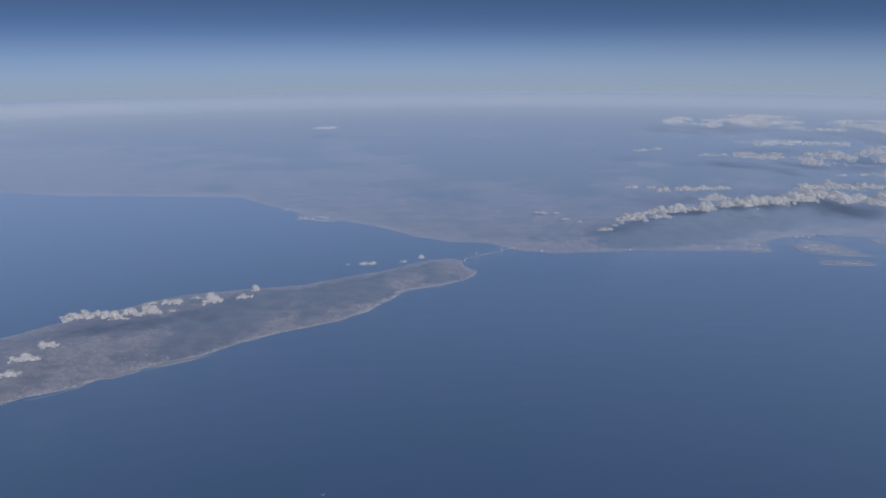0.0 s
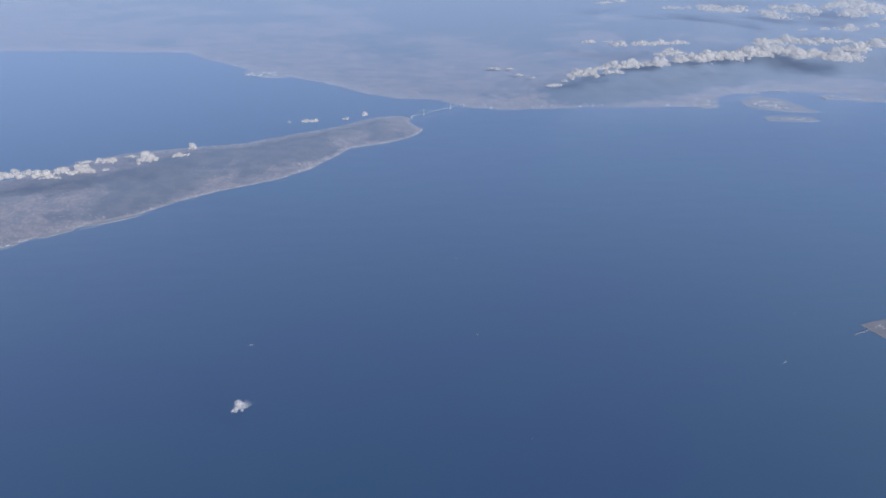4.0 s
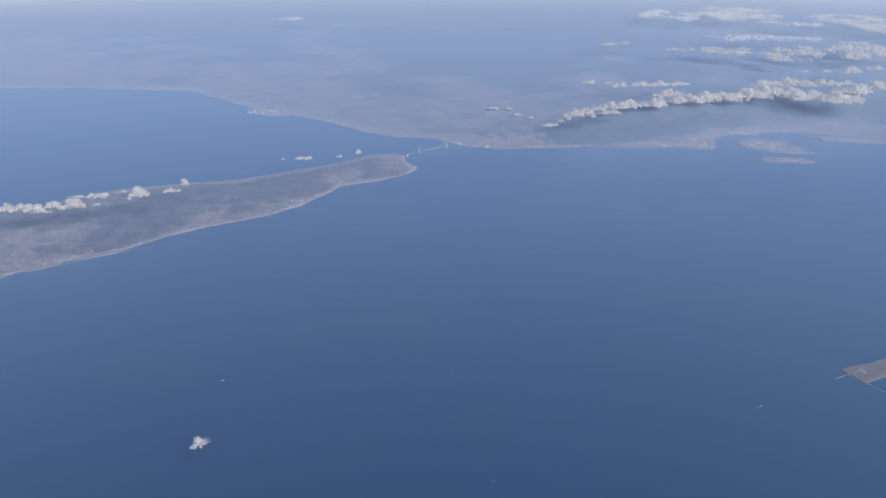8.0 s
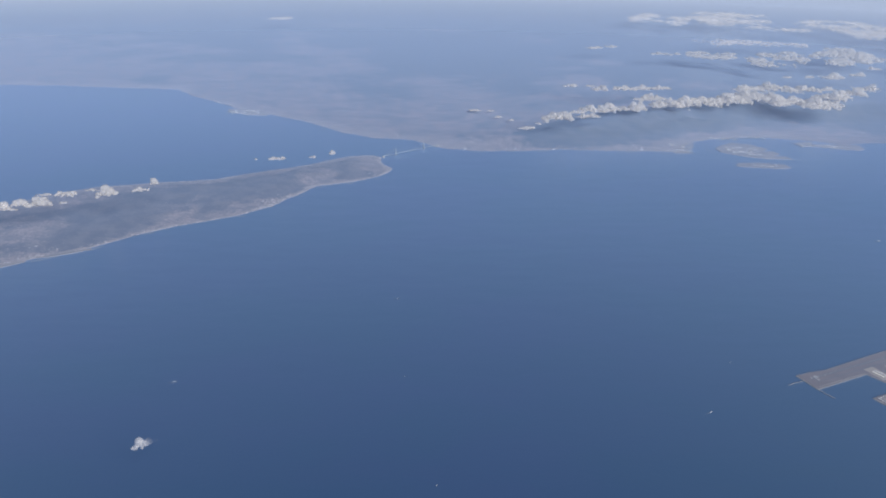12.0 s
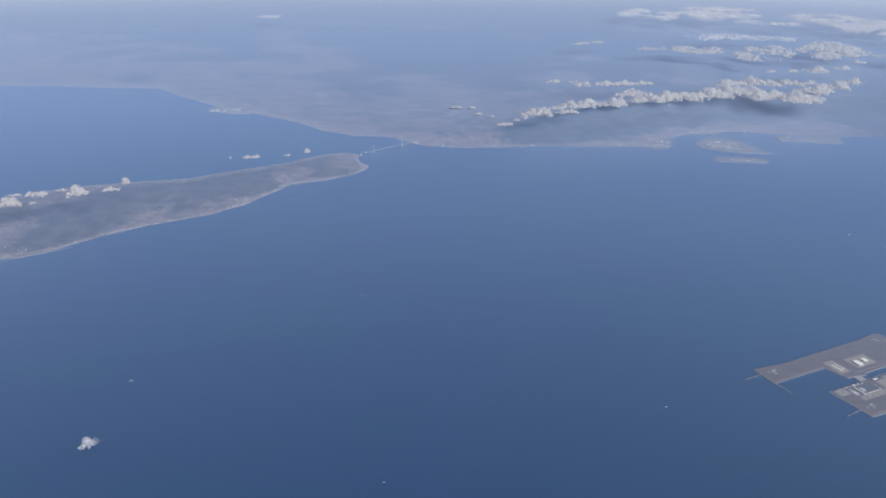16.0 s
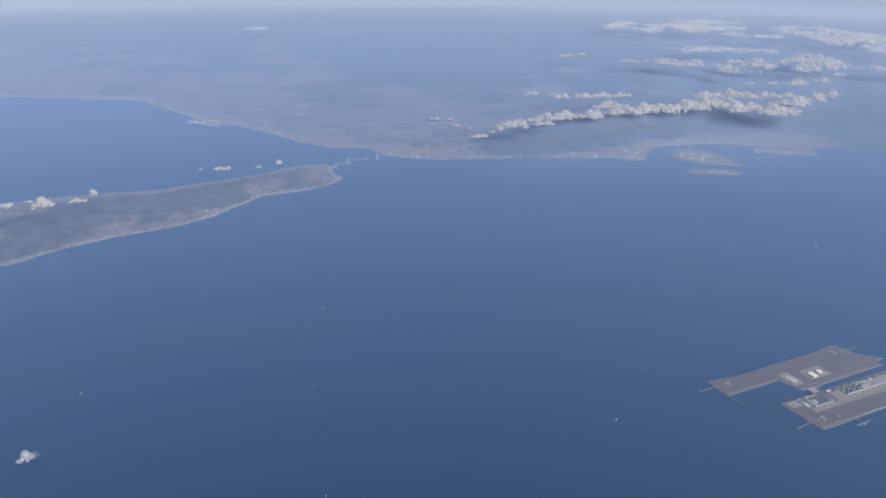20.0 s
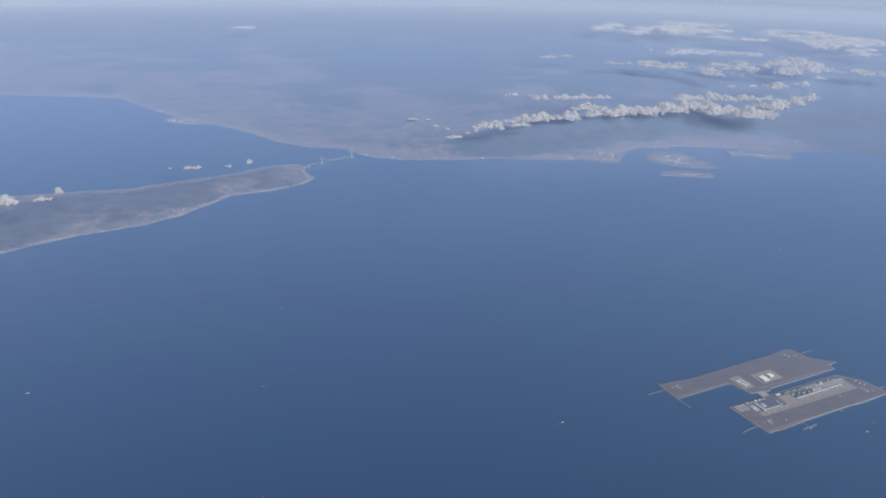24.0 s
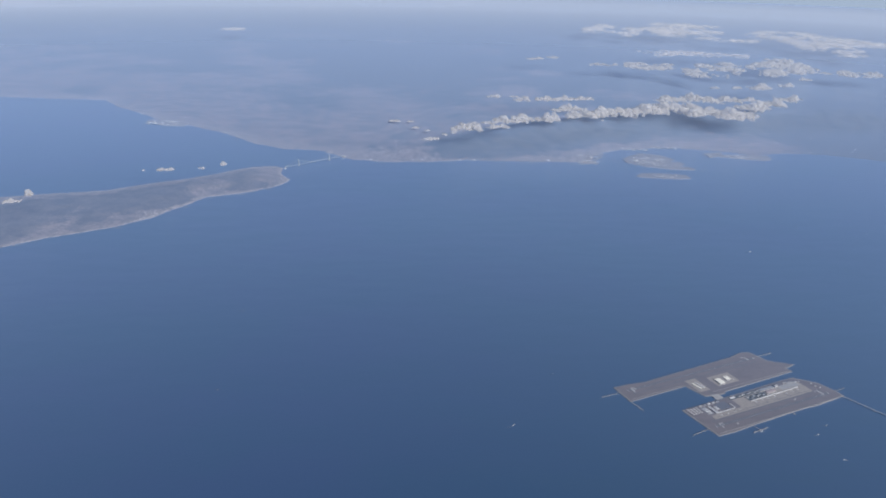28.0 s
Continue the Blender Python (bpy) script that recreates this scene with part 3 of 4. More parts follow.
def cumulus(x, y, z, length, width, height, turn, seed, label, group):
    """A fair-weather cloud: heads welded into one knobbly bank with a flat base, and torn vapour round its foot."""
    rng = np.random.default_rng(seed)
    heads = []
    bank = length > 33
    n = int(np.clip(length * width / (height * height) * (30 if bank else 7), 24, 420))
    waves = rng.uniform(0, 6.3, 3)
    for _ in range(n):
        u, v = rng.uniform(-1, 1), rng.normal(0, 0.5)
        swelling = 0.80 + 0.30 * math.sin(u * length / height * 0.9 + waves[0]) + 0.22 * math.sin(u * length / height * 2.3 + waves[1])
        env = max(0.1, 1 - abs(u) ** 2.5) * max(0.15, 1 - abs(v) ** 1.5) * max(0.2, swelling)
        r = height * (0.10 + 0.30 * rng.random() ** 1.8 if bank else 0.20 + 0.34 * rng.random() ** 1.4) * (0.5 + 0.6 * env)
        heads.append((u * length / 2, (v + 0.35 * math.sin(u * 3 + waves[2])) * width * (0.75 if bank else 0.5), r * 0.2 + height * rng.random() ** 1.2 * 0.72 * env, r))
    cloud = tagged(new("cloud", puffs("cloud", rng, heads, 0.0, seed, cloud_mat.m)), label, "cloud", group)
    cloud.matrix_world = pose(x, y, z, 0, 0, turn)
    weld = cloud.modifiers.new("weld", "REMESH")
    weld.mode, weld.voxel_size, weld.use_smooth_shade = "VOXEL", max(0.4, height / 24), True
    for size, strength in ((0.45, 0.28), (0.17, 0.14)):
        tex = bpy.data.textures.new("billow", "CLOUDS")
        tex.noise_scale, tex.noise_depth = height * size, 2
        lump = cloud.modifiers.new("lumps", "DISPLACE")
        lump.texture, lump.texture_coords, lump.strength, lump.mid_level = tex, "GLOBAL", height * strength, 0.5
    calm = cloud.modifiers.new("calm", "SMOOTH")
    calm.factor, calm.iterations = 0.5, 5
    settle_cloud(cloud)
    veil = [(rng.uniform(-0.6, 0.6) * length, rng.normal(0, 0.3) * width, height * 0.1, height * rng.uniform(0.2, 0.4)) for _ in range(int(3 + min(n, 70) * 0.06))]
    tagged(link("vapour", puffs("vapour", rng, veil, 0.0, seed + 2, wisp_mat.m), wisp_mat.m, cloud, "thin torn vapour"), kind="stuff")
    return cloud


BANK = "towering white cumulus in a bank over the mountains"
# x, y, base z, length, width, height, turn
for k, row in enumerate([
        (262, 1096, 32, 44, 18, 13, 8), (338, 1158, 32, 62, 18, 12, 14), (392, 1168, 32, 36, 16, 13, 10), (436, 1246, 32, 52, 16, 9, 4),
        (446, 1196, 32, 50, 20, 12, 6), (494, 1216, 32, 70, 32, 13, 12), (556, 1236, 32, 80, 34, 13, 9), (622, 1262, 33, 74, 36, 13, 14),
        (651, 1222, 33, 64, 24, 13, 4), (694, 1204, 33, 64, 28, 14, 6), (748, 1268, 34, 50, 26, 14, 16), (797, 1300, 34, 34, 22, 11, 10), (846, 1348, 34, 42, 20, 8, 8)]):
    cumulus(*row, 100 + k, BANK, "bank of cumulus")
for k, row in enumerate([
        (212, 1027, 33, 22, 8, 5, 5), (231, 1054, 33, 8, 6, 4, 0), (243, 1067, 33, 9, 6, 3, 0), (310, 1110, 32, 34, 9, 6, 6), (296, 1132, 33, 22, 8, 5, 4), (406, 1326, 33, 26, 20, 10, 0), (434, 1328, 33, 32, 18, 8, 5), (472, 1336, 33, 46, 14, 6, 2), (368, 1318, 33, 24, 16, 9, 0),
        (322, 1347, 33, 24, 9, 6, 4), (356, 1350, 33, 18, 6, 3, 0), (628, 1334, 33, 50, 26, 9, 8), (684, 1345, 33, 60, 34, 10, 4), (736, 1340, 33, 34, 24, 11, 0), (768, 1340, 33, 32, 14, 7, 0),
        (841, 1470, 33, 40, 20, 12, 5), (796, 1466, 33, 18, 10, 7, 0), (752, 1466, 33, 18, 8, 4, 0), (905, 1500, 33, 30, 14, 8, 0)]):
    cumulus(*row, 200 + k, "small white cumulus behind the mountain bank", "scattered cumulus inland")
for k, row in enumerate([(589, 1749, 34, 50, 26, 5, 2), (625, 1752, 34, 14, 12, 5, 0), (455, 1836, 34, 46, 22, 5, 4), (498, 1862, 34, 30, 20, 4, 0), (974, 1570, 34, 24, 16, 6, 0)]):
    cumulus(*row, 300 + k, "small flat cumulus far inland", "distant cumulus")
for k, row in enumerate([
        (-357, 682, 32, 26, 12, 8, 6), (-333, 688, 32, 24, 11, 9, 4), (-311, 694, 32, 15, 8, 6, 8), (-316, 679, 32, 20, 5, 3, 8), (-291, 695, 32, 22, 12, 9, 14), (-281, 726, 32, 20, 9, 6, 10),
        (-302, 724, 32, 13, 5, 3, 12), (-242, 729, 32, 21, 13, 8, 4), (-213, 742, 32, 16, 8, 4, 14), (-207, 766, 32, 6, 5, 6, 0), (-348, 612, 32, 18, 7, 5, 5), (-354, 582, 32, 20, 10, 5, 10),
        (-349, 551, 32, 13, 8, 6, 0), (-344, 582, 32, 8, 5, 4, 0), (-260, 740, 32, 16, 3, 2.5, 6), (-272, 700, 32, 6, 4, 4, 30)]):
    cumulus(*row, 400 + k, "small puffy cumulus above the island's far shore", "cumulus over the island")
for k, row in enumerate([(-99, 868, 31, 20, 7, 4, 16), (-58, 874, 32, 8, 4, 3, 0), (-37, 891, 32, 7, 5, 4, 0), (-122, 862, 32, 4, 3, 2, 0)]):
    cumulus(*row, 500 + k, "lone small cumulus over the strait", "cumulus over the strait")
low_cloud = cumulus(-67, 341, 20, 12, 6.5, 4, 32, 603, "lone ragged low cloud over open water", "low clouds")
for piece in (low_cloud, *low_cloud.children):
    piece.data.materials[0] = wisp_mat.m
for k, row in enumerate([(150, 1264, 6, 20, 12, 2.6, 4), (176, 1262, 6, 12, 8, 2.2, 4), (186, 1216, 6, 14, 8, 2.4, 0), (205, 1196, 6, 10, 6, 2.0, 0)]):
    cumulus(*row, 620 + k, "thin low cloud over the plain", "low clouds inland")


def broken_cloud(x, y, length, depth, height, cover, grain, voxel, material, seed, label, kind=""):
    """A patch of broken cloud: low heads wherever the air is moist enough, welded into ragged islands."""
    rng = np.random.default_rng(seed)
    n = int(np.clip(length * depth / (height * height) * 6.0, 200, 4200))
    u, v = rng.uniform(-1, 1, n), rng.uniform(-1, 1, n)
    px, py = u * length / 2, v * depth / 2
    moist = fbm(px + 0.5 * py + seed * 37, py - 0.2 * px, grain, 4, seed, 0.6) - 0.16 * np.clip(u * u + v * v, 0, 2) ** 2
    swelling = np.clip((moist - cover) / 0.12, 0.0, 1.0)
    balls = [(a, b, height * 0.5 * rng.random() * w, height * (0.12 + 0.42 * rng.random() ** 2) * (0.5 + 0.6 * w)) for a, b, w in zip(px, py, swelling) if w > 0]
    ob = tagged(new("cloud_field" if kind else "cloud", puffs("cloud", rng, balls, -1.0, seed, material, 0.7 if height > 8 else 0.45)), label, "cloud", "" if kind else "distant broken clouds", kind)
    ob.matrix_world = pose(x, y, 34, 0, 0, -math.degrees(math.atan2(x - 107, y)))
    weld = ob.modifiers.new("weld", "REMESH")
    weld.mode, weld.voxel_size, weld.use_smooth_shade = "VOXEL", voxel, True
    calm = ob.modifiers.new("calm", "SMOOTH")
    calm.factor, calm.iterations = 0.5, 8
    ob.data = bpy.data.meshes.new_from_object(ob.evaluated_get(bpy.context.evaluated_depsgraph_get()))
    ob.modifiers.clear()
    return ob


FAR = "broad patch of broken cumulus far inland"
for k, (x, y, length, depth, height, cover) in enumerate(((697, 1733, 112, 110, 8, 0.38), (827, 1703, 145, 260, 9, 0.45), (991, 1751, 135, 330, 10, 0.42), (1061, 1699, 95, 130, 8, 0.44), (1136, 1657, 95, 110, 8, 0.40))):
    broken_cloud(x, y, length, depth, height, cover, 38, 0.9, cloud_mat.m, 711 + k, FAR)
SHEET = "far thin sheet of pale broken cloud"
for k, (x, y, length, depth, height, cover) in enumerate(((857, 1959, 380, 190, 7, 0.43), (791, 2543, 190, 400, 10, 0.40), (1020, 2560, 260, 460, 10, 0.42), (1068, 2292, 180, 150, 8, 0.42),
                                                          (1257, 2286, 310, 480, 10, 0.42), (1400, 2207, 240, 280, 10, 0.42), (1287, 2003, 95, 150, 8, 0.38))):
    broken_cloud(x, y, length, depth, height, cover, 80, 1.5, sheet_mat.m, 721 + k, SHEET, "stuff")
broken_cloud(-395, 2397, 70, 60, 6, 0.2, 30, 1.4, sheet_mat.m, 734, "lone far streak of pale cloud", "stuff")

# ---- added level sheet above the far clouds, its painted haze thickening toward the horizon ----
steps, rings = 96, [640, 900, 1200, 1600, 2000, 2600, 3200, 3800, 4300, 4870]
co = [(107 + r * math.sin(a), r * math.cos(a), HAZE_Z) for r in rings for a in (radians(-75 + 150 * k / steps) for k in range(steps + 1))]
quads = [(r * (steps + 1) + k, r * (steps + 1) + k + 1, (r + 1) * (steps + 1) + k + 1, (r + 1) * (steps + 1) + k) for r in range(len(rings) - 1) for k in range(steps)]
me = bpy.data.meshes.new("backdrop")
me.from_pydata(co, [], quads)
tagged(link("backdrop", me, haze_mat.m), "added sheet with painted haze toward the horizon", "haze", kind="structure")

# ---- suspension bridge over the strait ----
A, B = Vector((33, 1004, 0)), Vector((70, 1036, 0))
way = (B - A).normalized()
side = Vector((-way.y, way.x, 0))
span = (B - A).length
START, END = A - way * 21, B + way * 25
bridge = thing("suspension_bridge", (0, 0, 0), "long pale suspension bridge across the strait", "bridge")
DECK, TOP = 2.3, 9.0
part("deck", beam(bmesh.new(), START + Vector((0, 0, DECK)), END + Vector((0, 0, DECK)), 0.5, 0.25), steel, bridge, "pale steel truss deck")
for foot in (A, B):
    tower = part("pier", box(bmesh.new(), foot.x, foot.y, -0.8, 2.6, 2.2, 1.2, math.degrees(math.atan2(way.y, way.x)), 0.92), concrete, bridge, "concrete pier foundation")
    for s in (-0.62, 0.62):
        part("leg", beam(bmesh.new(), foot + side * s * 1.08 + Vector((0, 0, 0.3)), foot + side * s * 0.9 + Vector((0, 0, TOP)), 0.42, 0.36), steel, tower, "pale steel tower leg")
    for h in (DECK - 0.5, 4.0, 5.8, 7.4, TOP - 0.2):
        part("cross_beam", beam(bmesh.new(), foot - side * 0.62 + Vector((0, 0, h)), foot + side * 0.62 + Vector((0, 0, h)), 0.25, 0.25), steel, tower)
for end in (START, END):
    part("anchorage", box(bmesh.new(), end.x, end.y, -0.5, 2.6, 2.0, 2.6, math.degrees(math.atan2(way.y, way.x)), 0.8), concrete, bridge, "concrete cable anchorage")
hung = []
for s in (-0.6, 0.6):
    bm = bmesh.new()
    pts = []
    for k in range(25):
        t = k / 24
        pts.append(A + (B - A) * t + side * s + Vector((0, 0, DECK + 0.5 + (TOP - DECK - 0.5) * (2 * t - 1) ** 2)))
    pts = [START + side * s + Vector((0, 0, DECK))] + pts + [END + side * s + Vector((0, 0, DECK))]
    for p, q in zip(pts, pts[1:]):
        beam(bm, p, q, 0.07, 0.07)
    part("main_cable", bm, steel, bridge)
    hung += [p for p in pts[2:-2]]
for p in hung[::2]:
    part("hanger", beam(bmesh.new(), p, Vector((p.x, p.y, DECK)), 0.025, 0.025), steel, bridge)

# ---- airport on two reclaimed islands ----
AIR_AT, AIR_TURN = (339.85, 451.4, 0), 23.8
TOPZ = 0.42


def field(name, outline, label):
    ob = thing(name, AIR_AT, label, "airport island", kind="structure", turn=AIR_TURN)
    part("revetment", slab(bmesh.new(), outline, -0.6, TOPZ - 0.06, 0.55), stone, ob, "sloping rubble sea wall")
    n = len(outline)
    cx, cy = sum(p[0] for p in outline) / n, sum(p[1] for p in outline) / n
    inner = [(x - (x - cx) * 0.006 - math.copysign(0.6, x - cx), y - math.copysign(0.6, y - cy)) for x, y in outline]
    part("ground", slab(bmesh.new(), inner, TOPZ - 0.3, TOPZ, 0), airfield.m, ob, "brown airfield grass")
    return ob


def flat(name, parent, mat, x0, y0, x1, y1, lift, label=""):
    return part(name, slab(bmesh.new(), [(x0, y0), (x1, y0), (x1, y1), (x0, y1)], TOPZ - 0.05, TOPZ + lift), mat, parent, label)


def runway(parent, x0, x1, y):
    strip = flat("runway", parent, asphalt, x0, y - 0.95, x1, y + 0.95, 0.012, "dark asphalt runway")
    for k in range(int((x1 - x0 - 8) / 2)):
        flat("centre_line", strip, paint_white, x0 + 4 + k * 2, y - 0.04, x0 + 5 + k * 2, y + 0.04, 0.018)
    for e in (x0 + 0.4, x1 - 1.4):
        for j in range(6):
            off = -0.75 + j * 0.3
            flat("threshold_bar", strip, paint_white, e, y + off - 0.07, e + 1.0, y + off + 0.07, 0.018)
    for e in (x0 + 5.5, x1 - 7.0):
        for j in (-0.45, 0.45):
            flat("aiming_mark", strip, paint_white, e, y + j - 0.12, e + 1.6, y + j + 0.12, 0.018)
    return strip


outer = field("outer_airport_island", [(0, 0), (0, -19), (47, -18), (51, -33.5), (66, -36), (67, -34), (132, -32.5), (131, -27.5), (141, -26), (127, -14), (124, 1), (117, 3), (104, 0.5), (60, -1), (25, -2.5), (12, -0.5)],
              "flat reclaimed island with a runway and brown grass")
inner = field("inner_airport_island", [(25, -40.5), (27, -72), (40, -72.5), (60, -71.5), (102, -70.5), (112, -71.5), (139, -70), (138.5, -63), (136, -51), (125, -39), (118, -38.5), (70, -39.5)],
              "flat reclaimed island with terminals, aprons and a runway")
for isl, y, x0, x1 in ((outer, -7.0, 6, 121), (inner, -63.5, 32, 132)):
    runway(isl, x0, x1, y)
    flat("taxiway", isl, asphalt, x0 + 2, y + (-5.3 if isl is outer else 5.0), x1 - 2, y + (-4.5 if isl is outer else 5.8), 0.008, "long taxiway beside the runway")
    for k in range(7):
        u = x0 + 3 + k * (x1 - x0 - 7) / 6
        flat("link_taxiway", isl, asphalt, u, min(y, y + (-4.6 if isl is outer else 5.2)), u + 0.7, max(y, y + (-4.6 if isl is outer else 5.2)), 0.005)
for isl, u, v0, v1, d in ((outer, 10.3, -11.0, -5.6, 1), (outer, 114.4, -7.4, -3.2, -1), (inner, 36.4, -66.2, -61.7, 1), (inner, 127.3, -63.9, -58.2, -1)):
    flat("turning_pad", isl, pale_roof, u - 0.32, v0, u + 0.32, v1, 0.022, "pale concrete turning pad")
    flat("turning_pad", isl, pale_roof, min(u + 0.33 * d, u + 3.0 * d), v1 - 0.45, max(u + 0.33 * d, u + 3.0 * d), v1, 0.022, "pale concrete turning pad")
flat("hardstand", inner, apron_mat, 64.5, -52.0, 74, -44.5, 0.016, "beige paved parking apron")
flat("perimeter_road", inner, concrete, 29, -70.6, 134, -70.2, 0.014, "pale perimeter road")
flat("perimeter_road", outer, concrete, 3, -17.0, 46, -16.7, 0.014, "pale perimeter road")
flat("perimeter_road", outer, concrete, 60, -31.2, 128, -30.9, 0.014, "pale perimeter road")
flat("solar_field", inner, navy_panel, 48.9, -50.4, 58.0, -43.2, 0.06, "dark blue field of solar panels")
flat("storage_yard", inner, grey_roof, 37.4, -51.6, 41.6, -43.6, 0.03, "grey storage yard")
flat("apron", outer, apron_mat, 51.0, -28.2, 60, -12.6, 0.01, "pale concrete apron")
flat("apron", outer, apron_mat, 68.3, -27.2, 87.4, -15.2, 0.01, "pale concrete apron")
flat("road", outer, asphalt, 57.2, -34, 58.2, -28.4, 0.014)
flat("causeway", outer, concrete, 55, -41.5, 61, -33, -0.04, "causeway joining the two islands")
flat("apron", inner, apron_mat, 64, -57.5, 124, -44, 0.01, "wide pale concrete apron")
flat("apron", inner, apron_mat, 38, -57.5, 64, -53, 0.01, "pale cargo apron")
flat("road", inner, asphalt, 30, -40.9, 122, -40.2, 0.014)
flat("verge", inner, verge_mat, 63.2, -43.9, 104.6, -41.0, 0.006, "dark planted strip beside the road")
flat("verge", inner, verge_mat, 74.2, -49.2, 91.2, -44.6, 0.018, "dark planted strip beside the terminal")
flat("car_park", inner, concrete, 105.4, -48.4, 122.6, -43.3, 0.018, "pale car park beside the terminal")
for k in range(5):
    flat("parked_row", inner, grey_roof, 107.0, -47.6 + 0.9 * k, 121.0, -47.3 + 0.9 * k, 0.03, "row of parked cars")
for k in range(6):
    flat("apron_joint", inner, asphalt, 66.0 + 9.4 * k, -57.2, 66.25 + 9.4 * k, -51.2, 0.014, "dark taxi line across the apron")
flat("apron_joint", inner, asphalt, 40, -55.9, 123, -55.6, 0.015, "dark taxi line along the apron")


def shed(name, x, y, sx, sy, h, roof, label, category, group, turn=0.0, walls=None, ridge=0.12):
    """A large flat building: walls, a slightly proud roof with a low ridge, roof units, a band of windows."""
    m = pose(*AIR_AT, 0, 0, AIR_TURN) @ pose(x, y, TOPZ + 0.01, 0, 0, turn)
    h, ridge = h * 0.62, ridge * 0.6
    ob = tagged(new(name), label, category, group)
    ob.matrix_world = m
    part("wall", box(bmesh.new(), 0, 0, 0, sx, sy, h), walls or pale_roof, ob)
    bm = bmesh.new()
    e = 0.05
    for s in (-1, 1):
        vs = [bm.verts.new(c) for c in ((-sx / 2 - e, s * (sy / 2 + e), h + 0.01), (sx / 2 + e, s * (sy / 2 + e), h + 0.01), (sx / 2 + e, 0, h + ridge), (-sx / 2 - e, 0, h + ridge),
                                         (-sx / 2 - e, s * (sy / 2 + e), h + 0.06), (sx / 2 + e, s * (sy / 2 + e), h + 0.06), (sx / 2 + e, 0, h + ridge + 0.05), (-sx / 2 - e, 0, h + ridge + 0.05))]
        for f in ((3, 2, 1, 0), (4, 5, 6, 7), (0, 1, 5, 4), (1, 2, 6, 5), (3, 0, 4, 7)):
            bm.faces.new([vs[i] for i in f])
    part("roof", bm, roof, ob)
    part("window_band", box(bmesh.new(), 0, -sy / 2 - 0.01, h * 0.45, sx * 0.9, 0.04, h * 0.2), dark_roof, ob)
    for k in range(max(1, int(sx / 2.5))):
        part("roof_unit", box(bmesh.new(), -sx / 2 + (k + 0.5) * sx / max(1, int(sx / 2.5)), sy * 0.2, h + ridge * 0.5, 0.3, 0.25, 0.14), grey_roof, ob)
    return ob


HANGARS, CARGO, TERM = "hangars", "cargo sheds", "terminal buildings"
shed("hangar", 73.2, -23.0, 4.3, 6.3, 1.1, glint_white_roof, "large airport hangar with a bright white roof", "hangar", HANGARS)
shed("hangar", 80.8, -21.6, 3.6, 4.2, 1.0, glint_white_roof, "hangar with a bright white roof", "hangar", HANGARS)
shed("terminal_building", 54.1, -21.6, 8.2, 1.3, 0.7, glint_white_roof, "long narrow terminal with a white roof", "terminal", TERM, 98)
shed("terminal_building", 56.8, -21.0, 8.0, 0.9, 0.6, white_roof, "long narrow pale terminal annex", "terminal", TERM, 98)
shed("terminal_building", 96.5, -50.0, 43.0, 0.7, 0.55, pale_roof, "very long pale terminal wing with a curved roof", "terminal", TERM, 0.9, ridge=0.3)
shed("terminal_building", 96.0, -46.6, 8.0, 3.2, 1.0, town_roof, "broad beige main terminal with a curved roof", "terminal", TERM, ridge=0.5)
shed("station_building", 96.0, -42.9, 12.0, 2.2, 0.9, grey_roof, "grey station and car park block", "building", TERM)
shed("hotel_building", 104.5, -43.2, 2.8, 1.6, 1.5, pale_roof, "tall pale hotel block beside the station", "building", TERM)
shed("cargo_shed", 51.6, -52.3, 14.6, 0.55, 0.6, pale_roof, "long white shed beside the solar field", "warehouse", CARGO)
shed("hangar", 47.0, -47.9, 2.6, 3.6, 0.7, pale_roof, "white-roofed hangar beside the apron", "hangar", HANGARS)
shed("cargo_shed", 43.8, -48.4, 8.8, 1.8, 0.8, pale_roof, "broad white-roofed cargo hall", "warehouse", CARGO, 91)
for k in range(4):
    shed("cargo_shed", 39.4, -45.0 - 1.8 * k, 3.0, 0.9, 0.5, (grey_roof, pale_roof, white_roof, pale_roof)[k], "low cargo shed in a row", "warehouse", CARGO)
shed("cargo_shed", 59.2, -49.6, 5.0, 0.7, 0.5, pale_roof, "long white-roofed cargo shed", "warehouse", CARGO, 92)
for k in range(5):
    shed("cargo_shed", 39.0 + k * 3.6, -41.9 - 0.2 * (k % 2), 2.2, 1.1, 0.5, (pale_roof, grey_roof, white_roof)[k % 3], "small service shed near the tanks", "warehouse", CARGO)
for k in range(6):
    shed("service_building", 76.0 + k * 2.6, -46.2 - (k % 2) * 1.3, 1.7, 1.0, 0.5, (pale_roof, dark_roof, grey_roof)[k % 3], "low service block behind the terminal", "building", "service buildings")
shed("cargo_shed", 66.0, -42.2, 4.0, 1.4, 0.6, white_roof, "pale utility building by the causeway", "warehouse", CARGO)
for k in range(9):
    shed("service_building", 72.0 + k * 2.3 + (k % 2) * 0.4, -42.6 + (k % 3) * 0.3, 1.5, 1.0, 0.45 + 0.12 * (k % 3), (grey_roof, pale_roof, dark_roof)[k % 3], "small service building by the road", "building", "service buildings")
for k in range(6):
    shed("service_building", 113.5 + k * 2.2, -42.0 - 0.5 * k, 1.5, 1.1, 0.45, (pale_roof, grey_roof)[k % 2], "small service building by the road", "building", "service buildings")
for k, (u, v) in enumerate(((130.5, -50.3), (130.6, -53.6), (132, -56.4), (103.9, -60.4), (47.5, -66.4))):
    shed("service_building", u, v, 1.3, 0.8, 0.4, pale_roof, "small pale building on the grass", "building", "service buildings")


